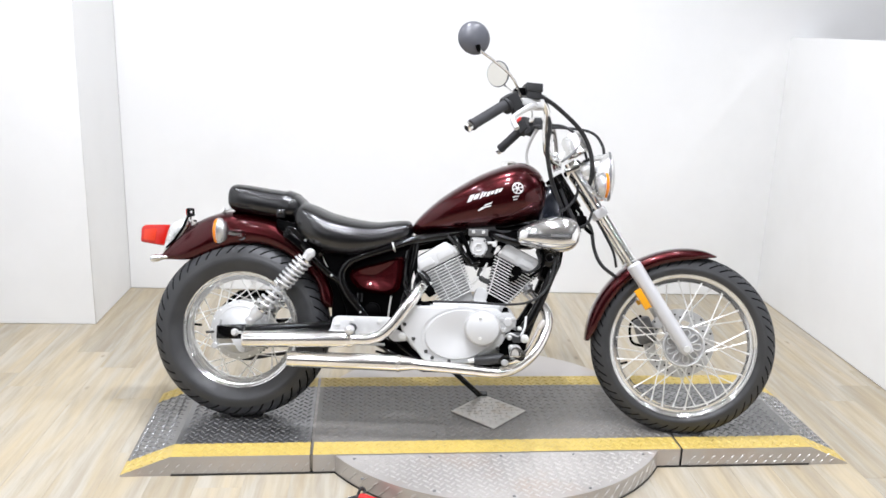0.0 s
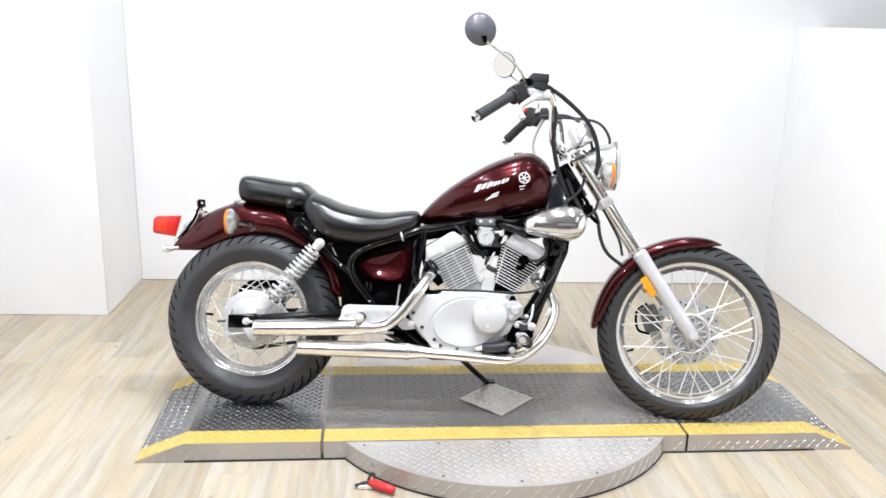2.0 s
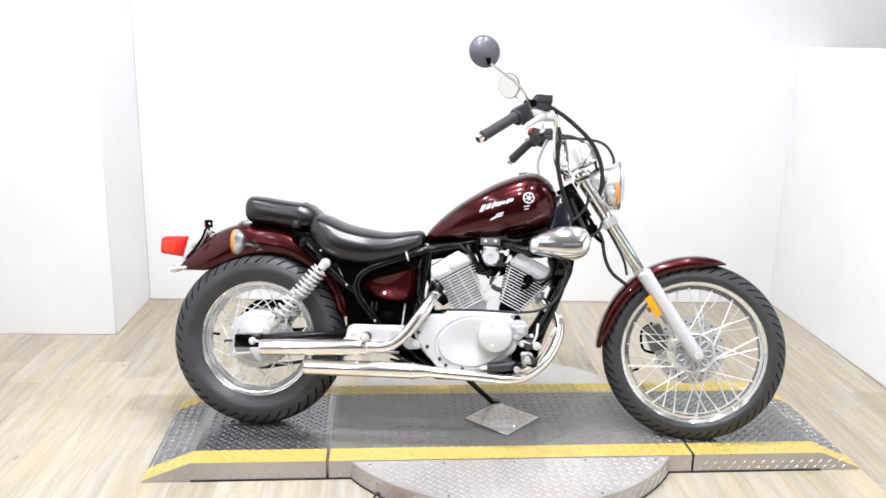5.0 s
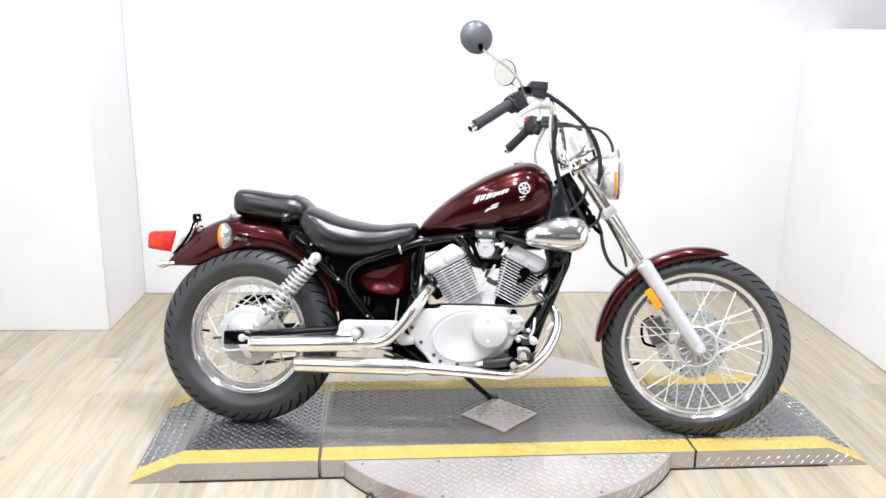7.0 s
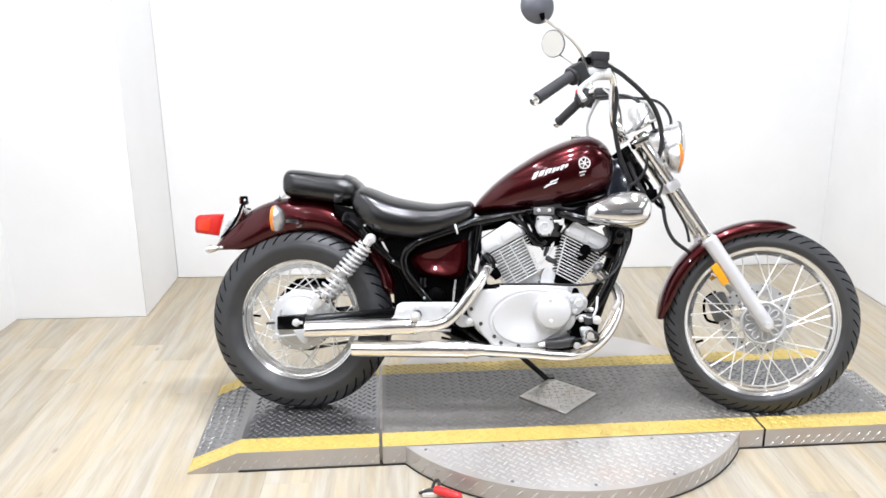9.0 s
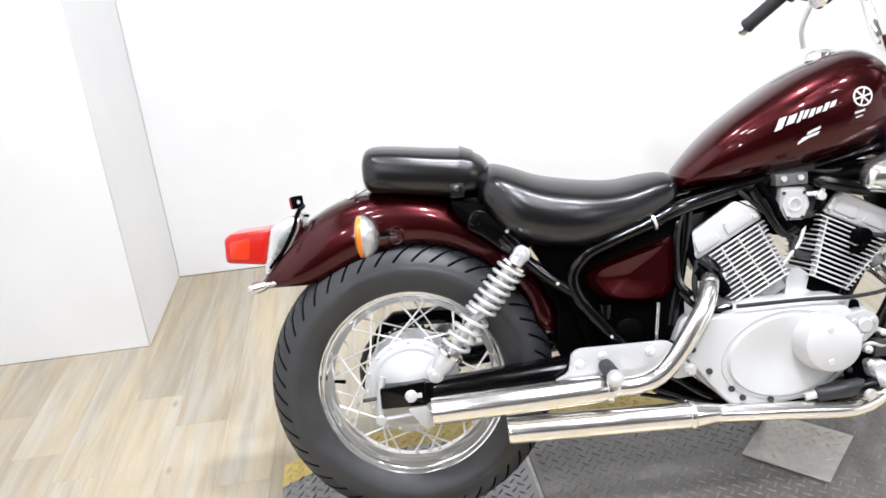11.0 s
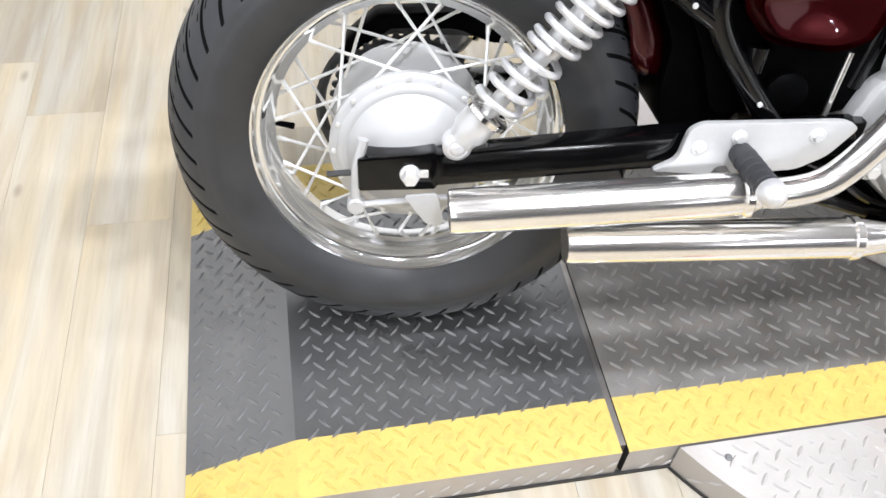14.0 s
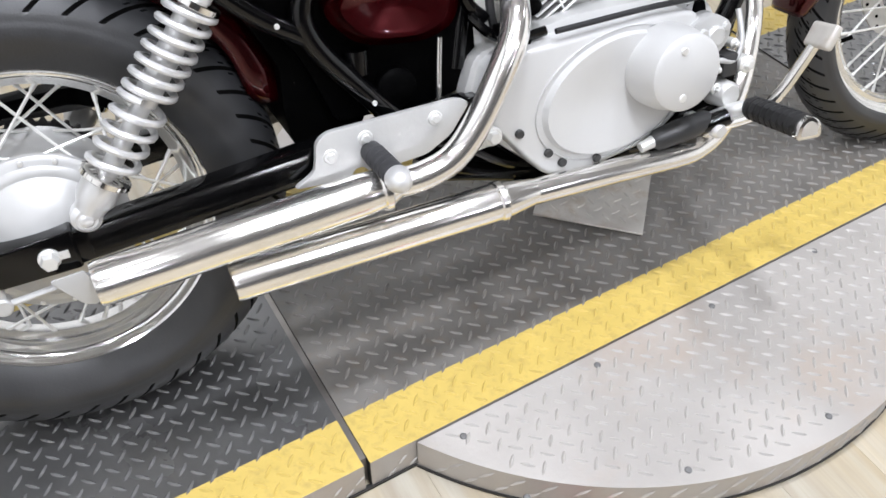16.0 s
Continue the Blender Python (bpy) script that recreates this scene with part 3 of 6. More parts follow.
def tyre(r, bead, width, grooves, square, groove_depth=0.0055, skew=-2.4):
    """A tyre with cut tread grooves sweeping from crown to shoulder."""
    seg = grooves * 22
    half = []
    n = 44
    for i in range(n + 1):
        u = (i / n) ** 1.25                      # 0 at the crown, 1 at the bead
        a = u * radians(128)
        y = width / 2 * min(1, math.sin(min(a, radians(90))) ** 0.92) if a < radians(90) else width / 2 * (1 - 0.30 * ((a - radians(90)) / radians(38)) ** 1.3)
        rr = bead + (r - bead) * (0.5 + 0.5 * math.cos(min(math.pi, a * 1.38))) ** square
        half.append((u, y, rr))
    prof = [(-u, -y, rr) for u, y, rr in reversed(half)] + [(u, y, rr) for u, y, rr in half[1:]]
    bm = bmesh.new()
    vs = []
    for k in range(seg):
        col = []
        for u, y, rr in prof:
            d = 0.0
            au = abs(u)
            th = 2 * math.pi * (k / seg - skew * 1.4 * (min(max(au, 0.05), 0.53) - 0.05) ** 0.8 / grooves)   # the mesh runs with the grooves
            if 0.05 < au < 0.53:
                e = abs((k / seg * grooves + (0.5 if u > 0 else 0)) % 1.0 - 0.5)
                if e < 0.085:
                    d = groove_depth * min(1, (0.085 - e) * 30) * min(1, (0.53 - au) * 10, (au - 0.05) * 12)
            elif 0.565 < au < 0.60:
                d = 0.0012
            q = rr - d
            col.append(bm.verts.new((q * math.cos(th), y * (1 - (d * 3 if au > 0.3 else 0)), q * math.sin(th))))
        vs.append(col)
    for k in range(seg):
        a, b = vs[k], vs[(k + 1) % seg]
        for i in range(len(prof) - 1):
            f = bm.faces.new((a[i], a[i + 1], b[i + 1], b[i]))
            um = abs(prof[i][0] + prof[i + 1][0]) / 2
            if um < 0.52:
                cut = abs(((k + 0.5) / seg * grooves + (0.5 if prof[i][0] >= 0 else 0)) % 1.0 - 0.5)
                # grooves and dots take the dark shade colour
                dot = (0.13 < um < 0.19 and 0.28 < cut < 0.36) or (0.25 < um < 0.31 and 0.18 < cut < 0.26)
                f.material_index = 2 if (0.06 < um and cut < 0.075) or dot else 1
    return bm


def wheel(name, centre, r_tyre, r_rim, width, rim_w, grooves, hub_l, hub_r, flange, m, valve_at, square):
    """Rim as the carrying part; tyre, hub, spokes and valve under it. hub_l and hub_r are Y ends of the hub shell."""
    at = m @ Matrix.Translation(centre)
    w = rim_w / 2
    ri = r_rim - 0.020
    near = [(r_rim - 0.001, -w + 0.006), (r_rim, -w + 0.003), (r_rim - 0.001, -w + 0.0005), (r_rim - 0.004, -w - 0.001), (r_rim - 0.007, -w + 0.0005), (r_rim - 0.0085, -w + 0.004), (r_rim - 0.0095, -w + 0.010),
            (r_rim - 0.0125, -w + 0.013), (r_rim - 0.0160, -w + 0.0135), (r_rim - 0.0180, -w + 0.016), (r_rim - 0.0195, -w + 0.022), (r_rim - 0.0245, -w + 0.027), (ri - 0.013, -0.010)]
    outer_side = [(ri - 0.006, 0.012), (ri - 0.006, -0.012), (r_rim - 0.010, -w + 0.018)]
    prof = near + [(r, -y) for r, y in reversed(near)] + [(r_rim - 0.010, w - 0.018)] + outer_side
    rim = part(name, moved(lathe(prof, 96, True), at), RIM, bike, "chrome wire-spoked wheel rim")
    part("tyre", moved(tyre(r_tyre, r_rim - 0.006, width, grooves, square), at), [RUBBER, CROWN, GROOVESHADE], rim, "black rubber tyre with swept tread grooves", 30)
    n = 36
    for i in range(n):
        sgn = -1 if i % 2 else 1
        a_rim = 2 * math.pi * (i + 0.5) / n
        turn = radians(68) * (1 if (i // 2) % 2 else -1)
        yf = hub_r if sgn < 0 else hub_l
        p = Vector(((ri - 0.010) * math.cos(a_rim), sgn * 0.006, (ri - 0.010) * math.sin(a_rim)))
        q = Vector((flange * math.cos(a_rim + turn), yf, flange * math.sin(a_rim + turn)))
        d = (q - p).normalized()
        sp = joined(tube([p, q], 0.0022, 6), tube([p - d * 0.004, p + d * 0.014], 0.0031, 6))
        part("spoke", moved(sp, at), STEEL, rim)
    va = radians(valve_at)
    vp, vq = Vector(((ri - 0.012) * math.cos(va), 0, (ri - 0.012) * math.sin(va))), Vector(((ri - 0.036) * math.cos(va), -0.008, (ri - 0.036) * math.sin(va)))
    part("valve", moved(tube([vp, vp.lerp(vq, 0.5), vq], [0.0035, 0.004, 0.0045], 8, smooth=False), at), BLACKMATT, rim)
    return rim, at


# rear wheel with drum brake hub and chain sprocket
rear, RAT = wheel("rear_wheel", RW, 0.3015, 0.2025, 0.138, 0.092, 44, 0.050, -0.060, 0.092, Matrix.Identity(4), 177, 0.62)
hub = lathe([(0, 0.050), (0.060, 0.050), (0.098, 0.046), (0.100, 0.040), (0.092, 0.034), (0.082, 0.020), (0.082, -0.035), (0.094, -0.044), (0.100, -0.050), (0.100, -0.058), (0.094, -0.062), (0, -0.062)], 56)
part("hub", moved(hub, RAT), HUBSILVER, rear, "cast aluminium drum hub")
plate = lathe([(0, -0.060), (0.088, -0.060), (0.090, -0.066), (0.084, -0.070), (0.078, -0.070), (0.072, -0.078), (0.045, -0.092), (0.030, -0.096), (0.022, -0.098), (0.022, -0.106), (0, -0.106)], 56)
part("brake_plate", moved(plate, RAT), HUBSILVER, rear, "silver brake plate")
for i in range(16):
    a = 2 * math.pi * i / 16
    part("rivet", moved(lathe([(0, -0.065), (0.003, -0.064), (0.0035, -0.061)], 8), RAT @ Matrix.Translation((0.094 * math.cos(a), 0, 0.094 * math.sin(a)))), STEEL, rear)
teeth = 45
outer = []
for i in range(teeth * 4):
    r = 0.104 if i % 4 in (0, 1) else 0.098
    a = 2 * math.pi * i / (teeth * 4)
    outer.append((r * math.cos(a), r * math.sin(a)))
spr = prism(outer, 0.060, 0.066)
part("sprocket", moved(spr, RAT), DARKCAST, rear, "dark steel rear sprocket")
chain_pts = [(0.11 * math.cos(a), 0.063, 0.287 + 0.11 * math.sin(a)) for a in [radians(d) for d in range(85, 276, 10)]]
part("chain", tube([(0.55, 0.063, 0.375)] + chain_pts + [(0.55, 0.063, 0.285)], 0.007, 6, smooth=False), DARKCAST, bike, "greasy drive chain")

# front wheel with disc brake on the far side
front, FAT = wheel("front_wheel", FW, 0.303, 0.2455, 0.086, 0.056, 50, 0.036, -0.036, 0.050, STEER, 200, 0.95)
fh = lathe([(0, 0.052), (0.030, 0.052), (0.052, 0.044), (0.055, 0.036), (0.030, 0.030), (0.022, 0.020), (0.022, -0.020), (0.030, -0.030), (0.055, -0.034), (0.055, -0.037), (0, -0.037)], 40)
part("hub", moved(fh, FAT), CASTALU, front, "cast aluminium hub")
cover = lathe([(0, -0.038), (0.061, -0.038), (0.061, -0.048), (0.065, -0.052), (0.069, -0.048), (0.069, -0.036), (0, -0.036)], 56)
part("hub_cover", moved(joined(cover, lathe([(0, -0.058), (0.011, -0.058), (0.014, -0.054), (0.015, -0.038)], 24)), FAT), SPRING, front, "ribbed cast hub cover")
for i in range(9):
    a = 2 * math.pi * i / 9
    petal = [(0.0335 + 0.0175 * math.cos(t), 0, (0.0085 + 0.0035 * math.cos(t)) * math.sin(t)) for t in [2 * math.pi * k / 14 for k in range(15)]]
    part("hub_rib", moved(tube(petal, 0.0026, 6, smooth=False), FAT @ Matrix.Rotation(a, 4, "Y") @ Matrix.Translation((0, -0.0465, 0)) @ Matrix.Diagonal((1.13, 2.4, 1.13, 1))), SPRING, front)
disc = lathe([(0.080, 0.055), (0.118, 0.055), (0.118, 0.059), (0.080, 0.059)], 64, True)
part("brake_disc", moved(disc, FAT), DISC, front, "drilled steel brake disc")
for i in range(36):
    a, rr = 2 * math.pi * i / 36, (0.090, 0.100, 0.110)[i % 3]
    part("disc_hole", moved(lathe([(0, 0.0538), (0.0032, 0.0538), (0.0032, 0.056)], 10), FAT @ Matrix.Translation((rr * math.cos(a), 0, rr * math.sin(a)))), BLACKMATT, front)
for i in range(6):
    a = 2 * math.pi * i / 6
    part("disc_arm", moved(box(0.03, 0.086, -0.006, 0.006, -0.059, -0.055, 0.001, 1), FAT @ Matrix.Rotation(a, 4, "Y") @ pose(0, 0, 0, 90)), CASTALU, front)


def hoop(rows, centre, seg=20, power=0.55):
    """A mudguard skin: rows of angle, crest radius, edge radius, half width round a wheel's centre."""
    sp = smooth_path([Vector((r[0], r[1], r[2])) for r in rows], 5)
    sw = smooth_path([Vector((r[0], r[3], 0)) for r in rows], 5)
    bm = bmesh.new()
    vs = []
    for a, b in zip(sp, sw):
        th = radians(a.x)
        col = []
        for i in range(seg + 1):
            ph = -90 + 180 * i / seg
            y = b.y * math.copysign(abs(math.sin(radians(ph))) ** 0.72, ph)
            rr = a.z + (a.y - a.z) * abs(math.cos(radians(ph))) ** power
            col.append(bm.verts.new((centre.x + rr * math.cos(th), y, centre.z + rr * math.sin(th))))
        vs.append(col)
    for a, b in zip(vs, vs[1:]):
        for i in range(seg):
            bm.faces.new((a[i], a[i + 1], b[i + 1], b[i]))
    return bm


def solid(ob, t):
    md = ob.modifiers.new("thickness", "SOLIDIFY")
    md.thickness, md.offset = t, -1
    return ob


REAR_GUARD = [(142, 0.371, 0.361, 0.062), (134, 0.377, 0.314, 0.078), (128, 0.383, 0.288, 0.082), (120, 0.390, 0.274, 0.084), (110, 0.398, 0.274, 0.086), (98, 0.402, 0.280, 0.086), (86, 0.400, 0.290, 0.086),
              (72, 0.394, 0.299, 0.085), (58, 0.380, 0.302, 0.083), (44, 0.364, 0.306, 0.081), (30, 0.360, 0.308, 0.082), (20, 0.358, 0.298, 0.082), (15, 0.350, 0.306, 0.078), (13, 0.342, 0.330, 0.070)]
solid(part("rear_mudguard", moved(hoop(REAR_GUARD, RW), REAR), PAINT, bike, "burgundy painted rear mudguard"), 0.003)
FRONT_GUARD = [(179, 0.326, 0.310, 0.040), (171, 0.326, 0.294, 0.052), (156, 0.325, 0.284, 0.056), (136, 0.325, 0.282, 0.057), (112, 0.325, 0.283, 0.057), (92, 0.326, 0.287, 0.054), (80, 0.325, 0.298, 0.044), (72, 0.319, 0.313, 0.022)]
solid(part("front_mudguard", moved(hoop(FRONT_GUARD, FW), STEER @ Matrix.Translation((0, FW.y, 0))), PAINT, bike, "burgundy painted front mudguard"), 0.003)

# tank
TANK = [(0.576, 0.642, 0.660, 0.030, 2.0), (0.590, 0.632, 0.686, 0.054, 2.2), (0.640, 0.636, 0.738, 0.080, 2.4), (0.700, 0.644, 0.785, 0.100, 2.5), (0.790, 0.654, 0.840, 0.121, 2.5), (0.870, 0.664, 0.874, 0.129, 2.5),
        (0.930, 0.676, 0.888, 0.127, 2.4), (0.970, 0.690, 0.878, 0.115, 2.3), (1.000, 0.706, 0.852, 0.093, 2.2), (1.018, 0.735, 0.815, 0.055, 2.0), (1.024, 0.765, 0.785, 0.015, 2.0)]
tank = part("fuel_tank", loft_x(TANK, seg=48), PAINT, bike, "glossy burgundy teardrop fuel tank")


def tank_side(x, z):
    """Where the tank's right side lies at x, z."""
    zl, zh, w, n = interp(TANK, x)
    u = min(0.999, abs((z - (zl + zh) / 2) / ((zh - zl) / 2)))
    return -w * (1 - u ** n) ** (1 / n)


def on_tank(outline, name, mat, label):
    """A thin flush badge that follows the tank's side; outline in x, z."""
    bm = bmesh.new()
    f = bm.faces.new([bm.verts.new((x, 0, z)) for x, z in outline])
    bmesh.ops.triangulate(bm, faces=[f])
    bmesh.ops.subdivide_edges(bm, edges=bm.edges[:], cuts=2, use_grid_fill=True)
    for v in bm.verts:
        v.co.y = tank_side(v.co.x, v.co.z) - 0.0022
    return part(name, bm, mat, tank, label)


# slanted script-like strokes and a spoked roundel, as plain shapes
bx, bz, sl = 0.750, 0.736, 0.33
U = 0.0
for wd, hh, gap in ((0.034, 0.024, 0.005), (0.018, 0.021, 0.004), (0.022, 0.016, 0.004), (0.022, 0.016, 0.004)):
    def q(u, v):
        return (bx + U + u + v * 0.45, bz + (U + u) * sl + v)
    for u0, u1, v0, v1 in ((0.0, 0.42, 0.0, 1.0), (0.56, 1.0, 0.12, 0.88)):
        on_tank([q(wd * u0, hh * v0), q(wd * u1, hh * v0), q(wd * u1, hh * v1), q(wd * u0, hh * v1)], "badge", DECAL, "slanted silver badge bar")
    U += wd + gap
RX, RZ = 0.914, 0.787
for i in range(16):
    a0, a1 = 2 * math.pi * i / 16, 2 * math.pi * (i + 1) / 16
    on_tank([(RX + r * math.cos(a), RZ + r * math.sin(a)) for r, a in ((0.019, a0), (0.019, a1), (0.0155, a1), (0.0155, a0))], "badge_ring", DECAL, "silver roundel segment")
for i in range(3):
    a = math.pi * i / 3 + 0.26
    c, s = math.cos(a), math.sin(a)
    on_tank([(RX + u * c - v * s, RZ + u * s + v * c) for u, v in ((-0.016, -0.0017), (0.016, -0.0017), (0.016, 0.0017), (-0.016, 0.0017))], "badge_spoke", DECAL, "silver roundel bar")
on_tank([(0.898, 0.755), (0.918, 0.760), (0.918, 0.764), (0.898, 0.759)], "badge_bar", DECAL, "small silver line")
on_tank([(0.900, 0.747), (0.914, 0.7505), (0.914, 0.7535), (0.900, 0.750)], "badge_bar", DECAL, "small silver line")
cap = moved(lathe([(0, 0.012), (0.022, 0.012), (0.030, 0.006), (0.031, -0.006), (0, -0.006)], 32), Matrix.Translation((0.895, 0, 0.880)) @ pose(0, 0, 0, 90, 0, 0))
part("filler_cap", cap, CHROME, tank, "chrome filler cap")

# seats
SEAT = [(0.178, 0.660, 0.688, 0.070, 2.2), (0.187, 0.640, 0.715, 0.105, 2.6), (0.212, 0.600, 0.730, 0.130, 2.7), (0.252, 0.566, 0.720, 0.146, 2.6), (0.310, 0.545, 0.697, 0.150, 2.5), (0.385, 0.541, 0.680, 0.146, 2.5),
        (0.460, 0.556, 0.671, 0.128, 2.5), (0.530, 0.582, 0.678, 0.106, 2.6), (0.565, 0.602, 0.678, 0.090, 2.5), (0.578, 0.632, 0.660, 0.060, 2.2)]
seat = part("rider_seat", loft_x(SEAT, seg=44), VINYL, bike, "black vinyl rider seat")
PILLION = [(-0.042, 0.712, 0.746, 0.062, 2.4), (-0.037, 0.698, 0.769, 0.094, 3.0), (-0.020, 0.688, 0.782, 0.109, 3.3), (0.030, 0.680, 0.779, 0.114, 3.4), (0.100, 0.670, 0.769, 0.116, 3.3), (0.170, 0.658, 0.760, 0.116, 3.1),
           (0.204, 0.664, 0.744, 0.106, 2.6), (0.217, 0.684, 0.730, 0.080, 2.3)]
pillion = part("pillion_seat", moved(loft_x(PILLION, seg=44), REAR), VINYL, bike, "black vinyl pillion pad with a strap")


def on_pillion(x, g, k, seg=44, slant=0.34):
    """A point of the pillion's skin, lifted by g, on a band that slants forward as it rises."""
    t = 2 * math.pi * k / seg
    c, sn = math.cos(t), math.sin(t)
    xx = x
    for _ in range(3):
        zl, zh, w, n = interp(PILLION, xx)
        z = (zl + zh) / 2 + ((zh - zl) / 2 + g) * math.copysign(abs(sn) ** (2 / n), sn)
        xx = x + slant * max(0, z - 0.672)
    return (xx, (w + g) * math.copysign(abs(c) ** (2 / n), c), z)


strap = rings([[on_pillion(x, g, k) for k in range(44)] for x, g in ((0.1325, 0.0), (0.1330, 0.0055), (0.1600, 0.0055), (0.1605, 0.0))])
part("strap", moved(strap, REAR), VINYL, pillion, "black seat strap")
part("strap_end", moved(box(0.1340, 0.1610, -0.1225, -0.1175, 0.669, 0.698, 0.002), REAR), VINYL, pillion, "strap tab with a press stud")
part("stud", moved(lathe([(0, -0.004), (0.004, -0.0035), (0.0065, 0)], 14), REAR @ Matrix.Translation((0.1475, -0.1230, 0.688))), CHROME, pillion, "chrome press stud")
part("seat_bracket", joined(tube([(-0.05, 0, 0.706), (-0.075, 0, 0.694), (-0.09, 0, 0.690)], 0.004, 8), bolt(-0.075, -0.004, 0.700, 0.006, 0.012)), STEEL, pillion)

# added block keeps the gap under the seats dark
part("seat_base", prism(round_poly([(0.120, 0.672), (0.250, 0.640), (0.300, 0.580), (0.250, 0.545), (0.190, 0.592), (0.130, 0.640)], 0.01), -0.088, 0.088, 0.004), BLACKMATT, bike, "black block filling the gap between seats and mudguard")

# rear frame strut bolted to the mudguard
strut = prism(round_poly([(0.148, 0.612), (0.160, 0.648), (0.186, 0.646), (0.225, 0.606), (0.276, 0.548), (0.262, 0.520), (0.205, 0.572), (0.172, 0.600)], 0.014), -0.106, -0.092, 0.004)
part("fender_strut", strut, BLACK, bike, "black fender strut")
part("strut_bolt", joined(moved(puck(0.012, -0.110, -0.104), Matrix.Translation((0.166, 0, 0.628))), bolt(0.166, -0.110, 0.628, 0.006, 0.004)), BLACK, bike)

# side cover
SC = round_poly([(0.376, 0.490), (0.388, 0.507), (0.415, 0.517), (0.470, 0.532), (0.525, 0.548), (0.553, 0.558), (0.550, 0.480), (0.537, 0.438), (0.499, 0.425), (0.437, 0.433), (0.407, 0.444), (0.382, 0.474)], 0.016)
sc = pillow(SC, -0.060, -0.117, 0.012, 7, 0.010)
part("side_cover", sc, PAINT, bike, "burgundy painted side cover")
# airbox and inner guard are widened into black fill against see-through light
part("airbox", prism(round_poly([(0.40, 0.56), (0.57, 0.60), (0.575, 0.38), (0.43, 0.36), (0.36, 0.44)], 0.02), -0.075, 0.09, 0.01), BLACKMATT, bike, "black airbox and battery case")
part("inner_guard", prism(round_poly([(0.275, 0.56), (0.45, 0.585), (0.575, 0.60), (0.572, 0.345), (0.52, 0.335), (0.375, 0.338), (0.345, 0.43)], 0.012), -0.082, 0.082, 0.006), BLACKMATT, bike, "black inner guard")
# added panel blocks the bright wall and floor seen past the wheel
part("splash_panel", prism(round_poly([(0.285, 0.50), (0.320, 0.42), (0.314, 0.365), (0.318, 0.320), (0.332, 0.300), (0.396, 0.300), (0.42, 0.330), (0.42, 0.52)], 0.008), -0.062, 0.085, 0.004), BLACKMATT, bike, "added black panel closing the gap ahead of the rear wheel")

# frame tubes
for name, pts, r in (("frame_tube", [(0.592, -0.075, 0.618), (0.580, -0.075, 0.540), (0.560, -0.075, 0.440), (0.545, -0.075, 0.370)], 0.0115),
                     ("lower_brace", [(0.47, -0.07, 0.300), (0.56, -0.068, 0.240), (0.64, -0.062, 0.190)], 0.011),
                     ("back_bone", [(1.07, 0, 0.80), (0.95, 0, 0.72), (0.75, 0, 0.64), (0.58, 0, 0.60)], 0.024)):
    part(name, tube(pts, r, 12), BLACK, bike)
part("frame_ring", moved(lathe([(0.0150, -0.003), (0.0172, -0.002), (0.0172, 0.002), (0.0150, 0.003)], 20), Matrix.Translation((0.519, -0.095, 0.587)) @ pose(0, 0, 0, 0, 0, 90) @ pose(0, 0, 0, -16)), STEEL, bike, "pale clip on the frame rail")
part("head_stock", tube([(1.045, 0, 0.845), (1.115, 0, 0.735)], 0.032, 20), BLACK, bike, "black steering head")
part("frame_gusset", prism(round_poly([(1.050, 0.800), (1.100, 0.765), (1.132, 0.722), (1.122, 0.694), (1.070, 0.668), (1.045, 0.690)], 0.012), -0.024, 0.024, 0.004), BLACK, bike, "black frame gusset below the steering head")
part("neck_cover", cushion(round_poly([(0.985, 0.690), (1.000, 0.790), (1.030, 0.825), (1.068, 0.780), (1.082, 0.710), (1.055, 0.660), (1.005, 0.655)], 0.025), -0.066, 0.066, 0.030, 6), NECK, bike, "glossy blue-black cover below the steering head")

